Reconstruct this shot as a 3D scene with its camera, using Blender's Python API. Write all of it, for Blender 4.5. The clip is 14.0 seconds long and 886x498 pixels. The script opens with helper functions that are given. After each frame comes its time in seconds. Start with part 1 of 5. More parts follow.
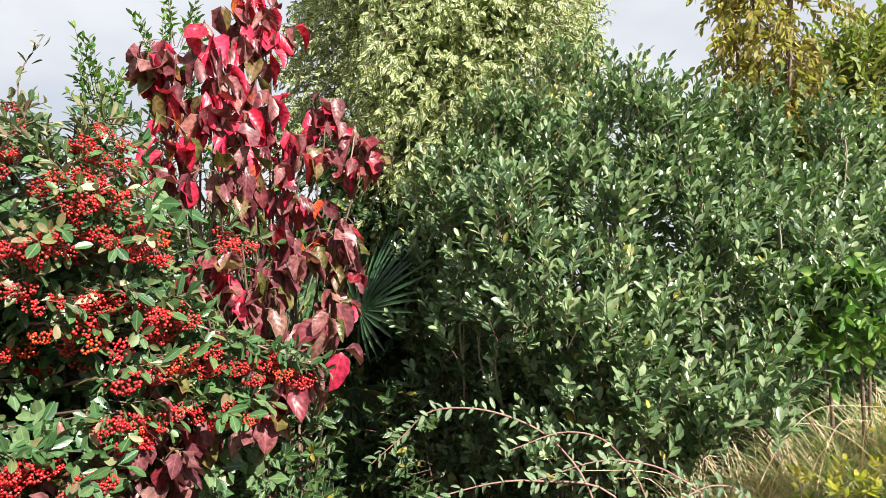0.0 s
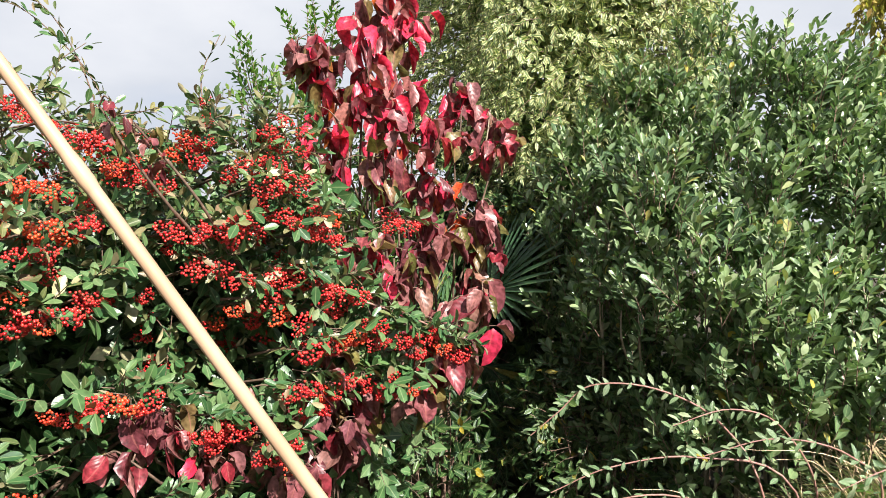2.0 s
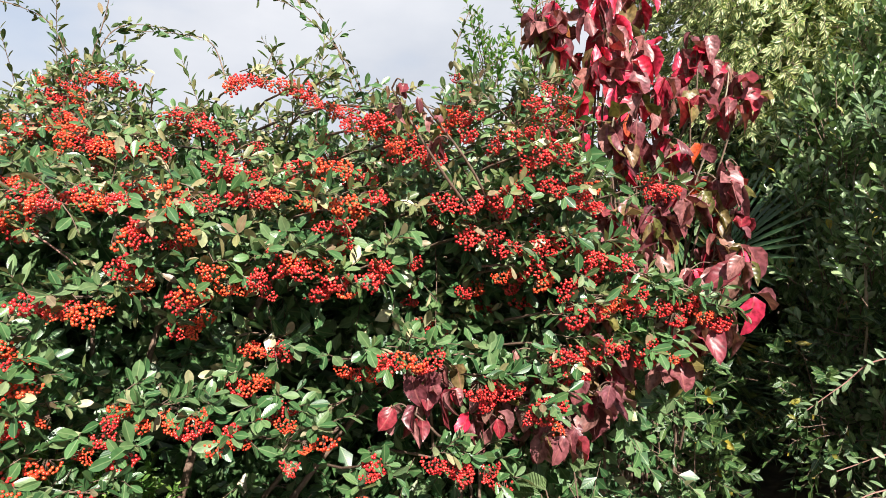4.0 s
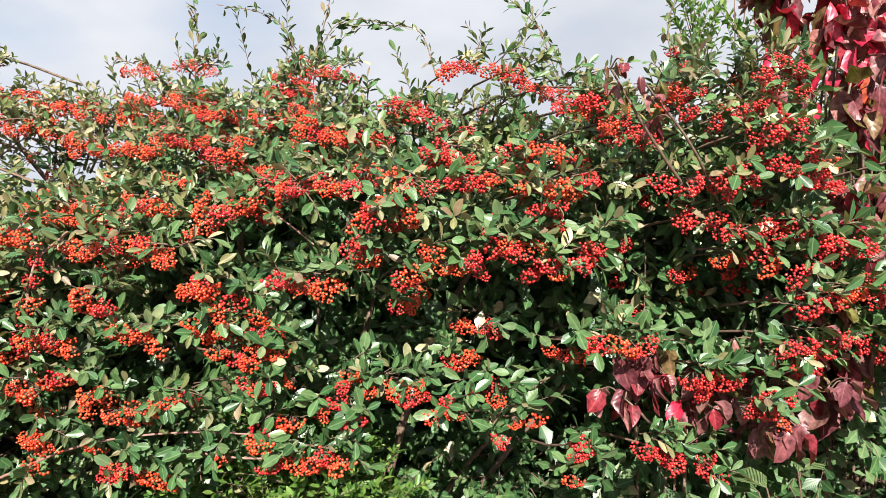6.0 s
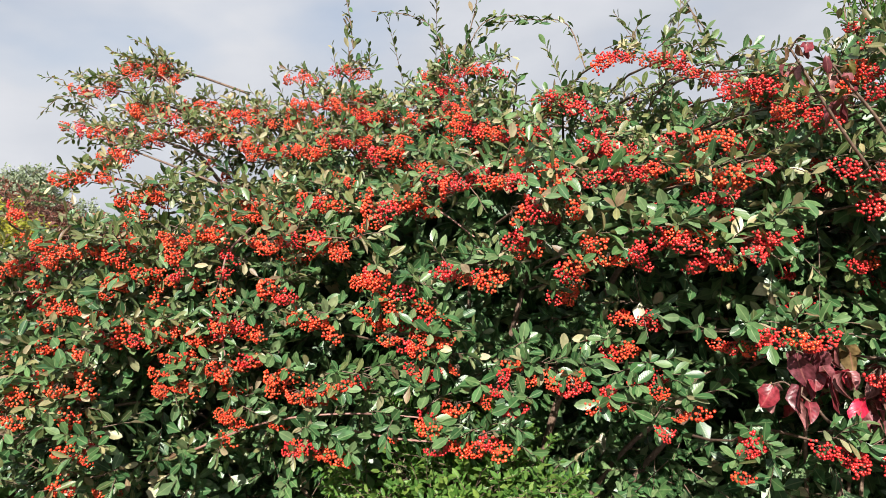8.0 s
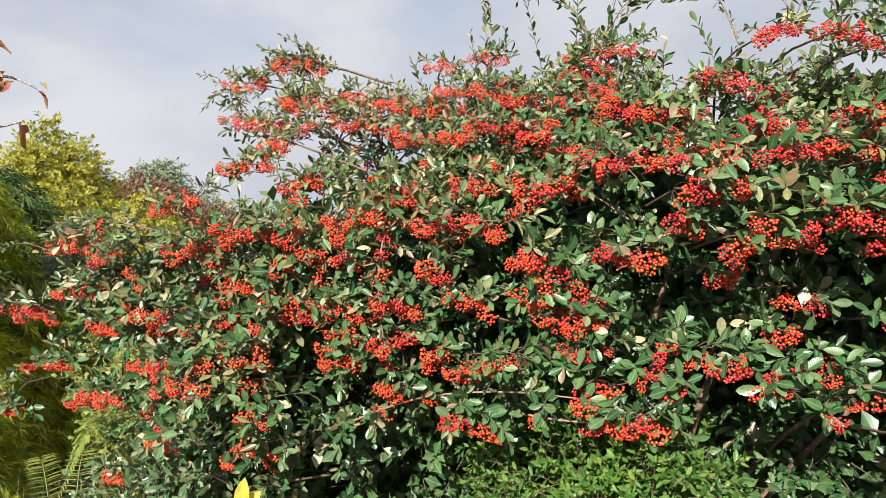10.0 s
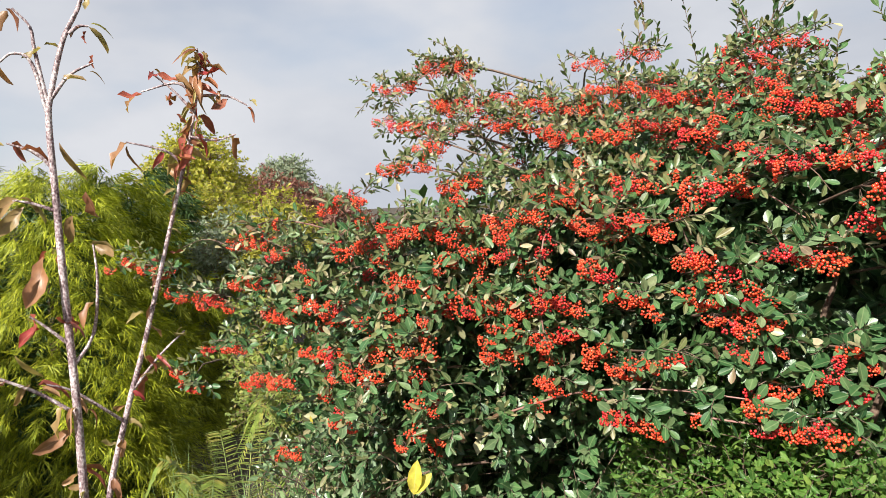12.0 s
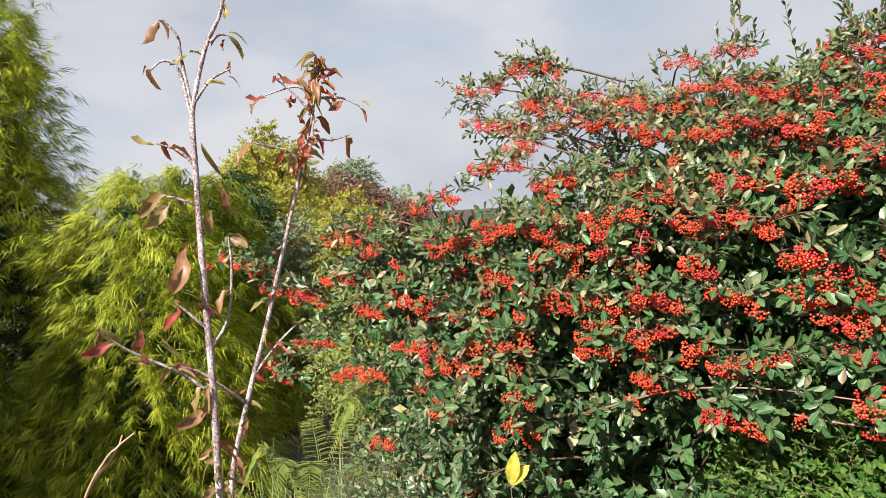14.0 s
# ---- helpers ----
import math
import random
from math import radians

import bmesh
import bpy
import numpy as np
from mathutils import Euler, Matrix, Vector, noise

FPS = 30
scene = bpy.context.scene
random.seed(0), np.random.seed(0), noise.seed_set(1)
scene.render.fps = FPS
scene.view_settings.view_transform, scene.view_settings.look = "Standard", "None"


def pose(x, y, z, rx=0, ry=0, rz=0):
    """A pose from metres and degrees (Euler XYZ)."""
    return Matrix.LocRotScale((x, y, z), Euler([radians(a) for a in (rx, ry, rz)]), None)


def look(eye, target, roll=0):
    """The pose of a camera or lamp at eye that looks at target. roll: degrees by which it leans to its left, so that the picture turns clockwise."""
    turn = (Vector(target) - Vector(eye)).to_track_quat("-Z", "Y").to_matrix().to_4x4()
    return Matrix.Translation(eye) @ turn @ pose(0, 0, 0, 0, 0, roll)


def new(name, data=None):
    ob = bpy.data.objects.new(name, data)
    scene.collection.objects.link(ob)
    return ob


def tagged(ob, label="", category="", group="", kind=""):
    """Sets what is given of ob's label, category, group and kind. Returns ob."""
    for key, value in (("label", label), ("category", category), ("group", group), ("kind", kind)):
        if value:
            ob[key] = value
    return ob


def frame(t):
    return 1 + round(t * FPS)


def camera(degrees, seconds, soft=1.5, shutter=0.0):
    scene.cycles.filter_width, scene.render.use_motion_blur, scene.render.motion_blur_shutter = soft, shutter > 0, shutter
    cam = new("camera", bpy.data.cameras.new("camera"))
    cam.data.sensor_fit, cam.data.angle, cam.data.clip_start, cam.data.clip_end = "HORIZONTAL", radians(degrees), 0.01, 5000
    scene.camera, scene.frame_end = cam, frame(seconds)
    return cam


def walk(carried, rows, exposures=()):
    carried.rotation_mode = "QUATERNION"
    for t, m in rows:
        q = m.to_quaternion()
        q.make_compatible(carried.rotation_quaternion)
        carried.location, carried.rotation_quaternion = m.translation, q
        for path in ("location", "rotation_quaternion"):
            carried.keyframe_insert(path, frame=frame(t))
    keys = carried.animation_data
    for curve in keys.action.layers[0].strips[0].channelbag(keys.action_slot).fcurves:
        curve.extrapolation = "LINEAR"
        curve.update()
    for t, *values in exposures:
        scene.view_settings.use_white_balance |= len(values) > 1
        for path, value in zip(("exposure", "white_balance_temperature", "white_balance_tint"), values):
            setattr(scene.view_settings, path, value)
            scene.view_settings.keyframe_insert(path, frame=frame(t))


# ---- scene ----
cam = camera(68.4, 14.0, soft=0.6)
PATH = [
    (0, (0.044, -0.108, 1.514), (-0.035, 1.887, 1.631), 0.1),
    (0.5, (0.01, -0.125, 1.516), (-0.09, 1.87, 1.629), 0.2),
    (1, (-0.024, -0.131, 1.506), (-0.192, 1.859, 1.616), 0.3),
    (1.5, (-0.06, -0.14, 1.495), (-0.315, 1.841, 1.591), 0.2),
    (2, (-0.103, -0.16, 1.493), (-0.468, 1.805, 1.567), -0.3),
    (2.5, (-0.149, -0.188, 1.492), (-0.657, 1.746, 1.542), -1.0),
    (3, (-0.212, -0.212, 1.484), (-0.833, 1.689, 1.52), -1.1),
    (3.2, (-0.24, -0.226, 1.486), (-0.899, 1.663, 1.512), -1.1),
    (5.3, (-0.339, -0.263, 1.511), (-1.505, 1.36, 1.425), -1.0),
    (5.5, (-0.348, -0.273, 1.514), (-1.548, 1.324, 1.428), -1.0),
    (6, (-0.375, -0.31, 1.518), (-1.663, 1.217, 1.425), -1.0),
    (6.5, (-0.39, -0.337, 1.516), (-1.751, 1.126, 1.423), -1.2),
    (7, (-0.404, -0.364, 1.518), (-1.811, 1.053, 1.422), -1.4),
    (7.5, (-0.419, -0.389, 1.517), (-1.9, 0.952, 1.418), -1.8),
    (8, (-0.43, -0.416, 1.515), (-1.961, 0.866, 1.415), -2.0),
    (8.2, (-0.441, -0.432, 1.512), (-1.979, 0.842, 1.413), -2.1),
    (10.3, (-0.491, -0.568, 1.508), (-2.223, 0.425, 1.382), -2.5),
    (10.5, (-0.496, -0.58, 1.503), (-2.243, 0.385, 1.378), -2.5),
    (11, (-0.503, -0.63, 1.518), (-2.29, 0.258, 1.385), -2.7),
    (11.5, (-0.501, -0.681, 1.532), (-2.331, 0.113, 1.396), -2.9),
    (12, (-0.496, -0.711, 1.54), (-2.348, 0.031, 1.402), -3.0),
    (12.5, (-0.496, -0.74, 1.542), (-2.369, -0.053, 1.408), -3.1),
    (13, (-0.494, -0.793, 1.547), (-2.388, -0.167, 1.415), -3.2),
    (13.5, (-0.488, -0.815, 1.542), (-2.396, -0.232, 1.415), -3.2),
    (14, (-0.486, -0.832, 1.531), (-2.399, -0.262, 1.41), -2.9),
]
walk(cam, [(t, look(eye, target, roll)) for t, eye, target, roll in PATH], exposures=((0.0, 1.28), (5.5, 1.26), (6.5, 1.22), (8.2, 1.03), (11.0, 1.02), (14.0, 0.97)))

# ---- world and sun ----
SUN_WAY = Vector((0.54, -0.65, 0.61)).normalized()   # towards the sun
sun_data = bpy.data.lights.new("sun", "SUN")
sun_data.energy, sun_data.angle, sun_data.color = 5.0, radians(0.6), (1.0, 0.955, 0.88)
sun = new("sun", sun_data)
sun.matrix_world = look((0, 0, 30), Vector((0, 0, 30)) - SUN_WAY)

world = bpy.data.worlds.new("sky")
scene.world = world
world.use_nodes = True
wn, wl = world.node_tree.nodes, world.node_tree.links
wn.clear()
w_out = wn.new("ShaderNodeOutputWorld")
w_sky = wn.new("ShaderNodeTexSky")
w_sky.sky_type, w_sky.sun_disc = "NISHITA", False
w_sky.sun_elevation = math.asin(SUN_WAY.z)
w_sky.sun_rotation = math.atan2(SUN_WAY.x, SUN_WAY.y)
w_clear = wn.new("ShaderNodeBackground")
w_clear.inputs["Strength"].default_value = 0.075
w_cloud = wn.new("ShaderNodeBackground")
w_cloud.inputs["Strength"].default_value = 0.50
w_co = wn.new("ShaderNodeTexCoord")
w_map = wn.new("ShaderNodeMapping")
w_map.inputs["Scale"].default_value = (1.0, 1.0, 2.2)
w_noise = wn.new("ShaderNodeTexNoise")
w_noise.inputs["Scale"].default_value, w_noise.inputs["Detail"].default_value = 2.6, 6.0
w_tone = wn.new("ShaderNodeValToRGB")
w_tone.color_ramp.elements[0].position, w_tone.color_ramp.elements[0].color = 0.36, (0.55, 0.585, 0.66, 1)
w_tone.color_ramp.elements[1].position, w_tone.color_ramp.elements[1].color = 0.66, (0.74, 0.755, 0.80, 1)
w_mask = wn.new("ShaderNodeValToRGB")
w_mask.color_ramp.elements[0].position, w_mask.color_ramp.elements[0].color = 0.28, (0.55, 0.55, 0.55, 1)
w_mask.color_ramp.elements[1].position = 0.44
w_noise2 = wn.new("ShaderNodeTexNoise")
w_noise2.inputs["Scale"].default_value, w_noise2.inputs["Detail"].default_value = 1.3, 5.0
w_mix = wn.new("ShaderNodeMixShader")
wl.new(w_co.outputs["Generated"], w_map.inputs["Vector"])
wl.new(w_map.outputs["Vector"], w_noise.inputs["Vector"])
wl.new(w_map.outputs["Vector"], w_noise2.inputs["Vector"])
wl.new(w_noise.outputs["Fac"], w_tone.inputs["Fac"])
wl.new(w_noise2.outputs["Fac"], w_mask.inputs["Fac"])
wl.new(w_sky.outputs["Color"], w_clear.inputs["Color"])
wl.new(w_tone.outputs["Color"], w_cloud.inputs["Color"])
wl.new(w_mask.outputs["Color"], w_mix.inputs["Fac"])
wl.new(w_clear.outputs["Background"], w_mix.inputs[1])
wl.new(w_cloud.outputs["Background"], w_mix.inputs[2])
wl.new(w_mix.outputs["Shader"], w_out.inputs["Surface"])


# ---- materials ----
def material(name):
    mat = bpy.data.materials.new(name)
    mat.use_nodes = True
    nodes, links = mat.node_tree.nodes, mat.node_tree.links
    nodes.clear()
    return mat, nodes, links


def ramp(nodes, stops):
    node = nodes.new("ShaderNodeValToRGB")
    el = node.color_ramp.elements
    while len(el) < len(stops):
        el.new(0.5)
    for e, (at, col) in zip(el, stops):
        e.position, e.color = at, (*col, 1)
    return node


def mix_rgb(nodes, links, kind, fac, a, b):
    node = nodes.new("ShaderNodeMix")
    node.data_type, node.blend_type = "RGBA", kind
    for socket, value in ((node.inputs[0], fac), (node.inputs[6], a), (node.inputs[7], b)):
        if hasattr(value, "is_output"):
            links.new(value, socket)
        elif isinstance(value, tuple):
            socket.default_value = (*value, 1)
        else:
            socket.default_value = value
    return node.outputs[2]


def math_node(nodes, links, op, a, b=None):
    node = nodes.new("ShaderNodeMath")
    node.operation = op
    for socket, value in zip(node.inputs, (a, b)):
        if value is None:
            continue
        if hasattr(value, "is_output"):
            links.new(value, socket)
        else:
            socket.default_value = value
    return node.outputs[0]


def leaf_material(name, stops, rough=0.35, glow=0.3, rib=(0.25, 0.3, 0.12), rib_width=0.05, rib_fac=0.5, edge=None, veins=9.0, blotch=60.0, vein_depth=0.25, mottle=0.23):
    """A leaf: colour by leaf from the stops, a paler midrib, side veins in relief, thin enough to let light through."""
    mat, nodes, links = material(name)
    out = nodes.new("ShaderNodeOutputMaterial")
    geo, info, uv = nodes.new("ShaderNodeNewGeometry"), nodes.new("ShaderNodeObjectInfo"), nodes.new("ShaderNodeUVMap")
    uv.uv_map = "leaf"
    rnd = math_node(nodes, links, "FRACT", math_node(nodes, links, "ADD", geo.outputs["Random Per Island"], info.outputs["Random"]))
    base = ramp(nodes, stops)
    links.new(rnd, base.inputs["Fac"])
    grain = nodes.new("ShaderNodeTexNoise")
    grain.inputs["Scale"].default_value, grain.inputs["Detail"].default_value = blotch, 3.0
    links.new(geo.outputs["Position"], grain.inputs["Vector"])
    tone = ramp(nodes, [(0.3, (1 - mottle * 1.2, 1 - mottle * 1.3, 1 - mottle * 1.4)), (0.7, (1 + mottle * 0.8, 1 + mottle * 0.75, 1 + mottle * 0.6))])
    links.new(grain.outputs["Fac"], tone.inputs["Fac"])
    col = mix_rgb(nodes, links, "MULTIPLY", 1.0, base.outputs["Color"], tone.outputs["Color"])
    patch = nodes.new("ShaderNodeTexNoise")
    patch.inputs["Scale"].default_value = 5.0
    links.new(geo.outputs["Position"], patch.inputs["Vector"])
    wide = ramp(nodes, [(0.35, (0.84, 0.86, 0.88)), (0.65, (1.12, 1.1, 1.0))])
    links.new(patch.outputs["Fac"], wide.inputs["Fac"])
    col = mix_rgb(nodes, links, "MULTIPLY", 1.0, col, wide.outputs["Color"])
    sep = nodes.new("ShaderNodeSeparateXYZ")
    links.new(uv.outputs["UV"], sep.inputs[0])
    across = math_node(nodes, links, "ABSOLUTE", math_node(nodes, links, "SUBTRACT", sep.outputs[0], 0.5))
    if edge:
        margin = ramp(nodes, [(0.15, (0, 0, 0)), (0.24, (1, 1, 1))])
        links.new(across, margin.inputs["Fac"])
        col = mix_rgb(nodes, links, "MIX", margin.outputs["Color"], col, edge)
    line = ramp(nodes, [(rib_width * 0.5, (rib_fac,) * 3), (rib_width, (0, 0, 0))])
    links.new(across, line.inputs["Fac"])
    col = mix_rgb(nodes, links, "MIX", line.outputs["Color"], col, rib)
    bsdf, thin, mix = nodes.new("ShaderNodeBsdfPrincipled"), nodes.new("ShaderNodeBsdfTranslucent"), nodes.new("ShaderNodeMixShader")
    links.new(col, bsdf.inputs["Base Color"])
    bsdf.inputs["Roughness"].default_value = rough
    bsdf.inputs["IOR"].default_value = 1.45
    through_col = mix_rgb(nodes, links, "MULTIPLY", 1.0, col, (1.15, 1.35, 0.75))
    links.new(through_col, thin.inputs["Color"])
    slant = math_node(nodes, links, "ADD", math_node(nodes, links, "MULTIPLY", sep.outputs[1], veins), math_node(nodes, links, "MULTIPLY", across, -veins * 0.8))
    wave = math_node(nodes, links, "SINE", math_node(nodes, links, "MULTIPLY", slant, 6.283))
    bump = nodes.new("ShaderNodeBump")
    bump.inputs["Strength"].default_value, bump.inputs["Distance"].default_value = vein_depth, 0.002
    links.new(math_node(nodes, links, "ADD", wave, grain.outputs["Fac"]), bump.inputs["Height"])
    links.new(bump.outputs["Normal"], bsdf.inputs["Normal"])
    mix.inputs["Fac"].default_value = glow
    links.new(bsdf.outputs[0], mix.inputs[1])
    links.new(thin.outputs[0], mix.inputs[2])
    links.new(mix.outputs[0], out.inputs["Surface"])
    return mat


def solid_material(name, stops, rough=0.6, scale=40.0, bump_depth=0.003, stretch=(1, 1, 1), detail=5.0, by_thing=0.0, bump_strength=0.5):
    """A surface whose colour follows noise at two scales, with fine relief."""
    mat, nodes, links = material(name)
    out, bsdf = nodes.new("ShaderNodeOutputMaterial"), nodes.new("ShaderNodeBsdfPrincipled")
    geo, info = nodes.new("ShaderNodeNewGeometry"), nodes.new("ShaderNodeObjectInfo")
    place = nodes.new("ShaderNodeMapping")
    place.inputs["Scale"].default_value = stretch
    links.new(geo.outputs["Position"], place.inputs["Vector"])
    fine, broad = nodes.new("ShaderNodeTexNoise"), nodes.new("ShaderNodeTexNoise")
    fine.inputs["Scale"].default_value, fine.inputs["Detail"].default_value = scale, detail
    broad.inputs["Scale"].default_value = scale / 9
    for node in (fine, broad):
        links.new(place.outputs["Vector"], node.inputs["Vector"])
    fac = math_node(nodes, links, "ADD", math_node(nodes, links, "MULTIPLY", fine.outputs["Fac"], 0.65), math_node(nodes, links, "MULTIPLY", broad.outputs["Fac"], 0.35))
    if by_thing:
        rnd = math_node(nodes, links, "FRACT", math_node(nodes, links, "ADD", geo.outputs["Random Per Island"], info.outputs["Random"]))
        fac = math_node(nodes, links, "ADD", fac, math_node(nodes, links, "MULTIPLY", math_node(nodes, links, "SUBTRACT", rnd, 0.5), by_thing))
    col = ramp(nodes, stops)
    links.new(fac, col.inputs["Fac"])
    links.new(col.outputs["Color"], bsdf.inputs["Base Color"])
    bsdf.inputs["Roughness"].default_value = rough
    bump = nodes.new("ShaderNodeBump")
    bump.inputs["Strength"].default_value, bump.inputs["Distance"].default_value = bump_strength, bump_depth
    links.new(fine.outputs["Fac"], bump.inputs["Height"])
    links.new(bump.outputs["Normal"], bsdf.inputs["Normal"])
    links.new(bsdf.outputs[0], out.inputs["Surface"])
    return mat


COTO_LEAF = leaf_material("cotoneaster_leaf", [(0.0, (0.032, 0.088, 0.034)), (0.35, (0.050, 0.122, 0.044)), (0.65, (0.080, 0.160, 0.058)), (0.96, (0.14, 0.21, 0.10)), (0.985, (0.36, 0.33, 0.20)), (1.0, (0.20, 0.13, 0.09))],
                          rough=0.34, glow=0.13, rib=(0.22, 0.28, 0.13), vein_depth=0.08)
YOUNG_LEAF = leaf_material("young_cotoneaster_leaf", [(0.0, (0.055, 0.095, 0.035)), (0.4, (0.10, 0.14, 0.05)), (0.65, (0.16, 0.18, 0.075)), (0.85, (0.26, 0.23, 0.12)), (0.93, (0.42, 0.38, 0.25)), (1.0, (0.15, 0.08, 0.05))], rough=0.38, glow=0.2, rib=(0.30, 0.28, 0.16), vein_depth=0.08)
BERRY = solid_material("berry_skin", [(0.2, (0.50, 0.022, 0.014)), (0.5, (0.64, 0.060, 0.024)), (0.8, (0.76, 0.125, 0.038))], rough=0.28, scale=90.0, bump_depth=0.0004, by_thing=0.4)
CRIMSON_BERRY = solid_material("crimson_berry_skin", [(0.2, (0.36, 0.008, 0.014)), (0.5, (0.54, 0.028, 0.028)), (0.8, (0.66, 0.062, 0.042))], rough=0.28, scale=90.0, bump_depth=0.0004, by_thing=0.4)
TWIG = solid_material("twig_bark", [(0.3, (0.06, 0.038, 0.028)), (0.55, (0.16, 0.10, 0.07)), (0.75, (0.30, 0.22, 0.16))], rough=0.75, scale=120.0, bump_depth=0.001)
PINK_WOOD = solid_material("pinkish_stem", [(0.3, (0.16, 0.07, 0.055)), (0.55, (0.30, 0.16, 0.13)), (0.75, (0.42, 0.28, 0.23))], rough=0.6, scale=110.0, bump_depth=0.0006)
PALE_WOOD = solid_material("pale_stem", [(0.3, (0.16, 0.13, 0.09)), (0.55, (0.33, 0.28, 0.20)), (0.75, (0.48, 0.42, 0.33))], rough=0.75, scale=90.0, bump_depth=0.001)
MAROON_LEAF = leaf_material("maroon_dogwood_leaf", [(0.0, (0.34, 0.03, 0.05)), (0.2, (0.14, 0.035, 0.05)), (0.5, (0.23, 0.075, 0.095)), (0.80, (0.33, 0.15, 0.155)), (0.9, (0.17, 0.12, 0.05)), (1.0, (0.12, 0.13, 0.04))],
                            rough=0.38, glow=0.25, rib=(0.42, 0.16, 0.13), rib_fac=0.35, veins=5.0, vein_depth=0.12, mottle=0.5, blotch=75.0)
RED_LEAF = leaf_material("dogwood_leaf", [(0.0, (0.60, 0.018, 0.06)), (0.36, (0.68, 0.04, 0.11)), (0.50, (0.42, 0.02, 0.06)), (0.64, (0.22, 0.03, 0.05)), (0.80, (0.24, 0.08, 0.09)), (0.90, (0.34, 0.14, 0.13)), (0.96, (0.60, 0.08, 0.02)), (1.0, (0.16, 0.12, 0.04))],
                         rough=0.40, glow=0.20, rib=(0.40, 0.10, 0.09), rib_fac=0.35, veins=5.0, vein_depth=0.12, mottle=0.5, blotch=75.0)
HEDGE_LEAF = leaf_material("hedge_leaf", [(0.0, (0.060, 0.115, 0.055)), (0.4, (0.12, 0.195, 0.09)), (0.75, (0.19, 0.27, 0.14)), (0.985, (0.33, 0.40, 0.24)), (1.0, (0.42, 0.34, 0.05))], rough=0.19, glow=0.22, rib=(0.24, 0.30, 0.14), vein_depth=0.12)
CREAM_LEAF = leaf_material("variegated_leaf", [(0.0, (0.08, 0.15, 0.06)), (0.5, (0.15, 0.23, 0.095)), (1.0, (0.26, 0.33, 0.15))], rough=0.4, glow=0.3, edge=(0.58, 0.56, 0.29), vein_depth=0.15)
FELT_LEAF = leaf_material("felted_leaf", [(0.0, (0.09, 0.16, 0.075)), (0.6, (0.15, 0.23, 0.12)), (1.0, (0.25, 0.31, 0.19))], rough=0.4, glow=0.2, rib=(0.36, 0.40, 0.26))
FRESH_LEAF = leaf_material("fresh_leaf", [(0.0, (0.06, 0.16, 0.03)), (0.6, (0.12, 0.25, 0.05)), (1.0, (0.22, 0.32, 0.07))], rough=0.32, glow=0.35)
# leaf green darkened to stand in for shade under shrubs and behind the palm
SHADE_LEAF = leaf_material("shade_dark_leaf", [(0.0, (0.02, 0.05, 0.02)), (0.6, (0.04, 0.09, 0.028)), (0.97, (0.07, 0.12, 0.035)), (1.0, (0.36, 0.27, 0.03))], rough=0.34, glow=0.12)
YELLOW_LEAF = leaf_material("autumn_leaf", [(0.0, (0.34, 0.22, 0.07)), (0.35, (0.36, 0.30, 0.10)), (0.7, (0.44, 0.40, 0.08)), (1.0, (0.24, 0.27, 0.06))], rough=0.45, glow=0.35)
LIME_LEAF = leaf_material("lime_leaf", [(0.0, (0.27, 0.28, 0.03)), (0.6, (0.42, 0.39, 0.05)), (1.0, (0.54, 0.45, 0.08))], rough=0.4, glow=0.45)
FERN_LEAF = leaf_material("fern_leaf", [(0.0, (0.16, 0.24, 0.05)), (0.6, (0.28, 0.33, 0.08)), (1.0, (0.36, 0.30, 0.09))], rough=0.5, glow=0.35)
SAP_LEAF = leaf_material("sapling_leaf", [(0.0, (0.36, 0.05, 0.06)), (0.25, (0.34, 0.14, 0.08)), (0.5, (0.30, 0.19, 0.09)), (0.8, (0.34, 0.29, 0.12)), (1.0, (0.26, 0.06, 0.06))], rough=0.4, glow=0.35, rib=(0.4, 0.22, 0.12), vein_depth=0.06)
PALM_LEAF = leaf_material("palm_blade", [(0.0, (0.025, 0.07, 0.032)), (0.7, (0.045, 0.11, 0.045)), (0.9, (0.07, 0.14, 0.045)), (1.0, (0.34, 0.25, 0.05))], rough=0.5, glow=0.1, vein_depth=0.1)
GOLD_NEEDLE = leaf_material("golden_conifer", [(0.0, (0.12, 0.16, 0.010)), (0.5, (0.29, 0.33, 0.016)), (1.0, (0.48, 0.50, 0.03))], rough=0.6, glow=0.16, rib_fac=0.0, vein_depth=0.0)
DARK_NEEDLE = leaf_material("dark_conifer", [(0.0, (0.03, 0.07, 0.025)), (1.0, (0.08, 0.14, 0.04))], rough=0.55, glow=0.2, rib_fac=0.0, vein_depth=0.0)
GREY_LEAF = leaf_material("grey_leaf", [(0.0, (0.14, 0.19, 0.12)), (1.0, (0.30, 0.34, 0.25))], rough=0.5, glow=0.2, vein_depth=0.0)
PLUM_LEAF = leaf_material("plum_leaf", [(0.0, (0.13, 0.035, 0.035)), (1.0, (0.26, 0.10, 0.08))], rough=0.5, glow=0.2, vein_depth=0.0)
GRASS_BLADE = leaf_material("grass_blade", [(0.0, (0.14, 0.26, 0.09)), (0.5, (0.26, 0.38, 0.16)), (0.78, (0.42, 0.46, 0.22)), (1.0, (0.60, 0.48, 0.26))], rough=0.4, glow=0.42, rib_fac=0.0, vein_depth=0.0)
STRAW = solid_material("dry_straw", [(0.3, (0.50, 0.34, 0.20)), (0.55, (0.68, 0.52, 0.34)), (0.8, (0.76, 0.63, 0.46))], rough=0.45, scale=60.0, bump_depth=0.0005, stretch=(1, 1, 0.2))
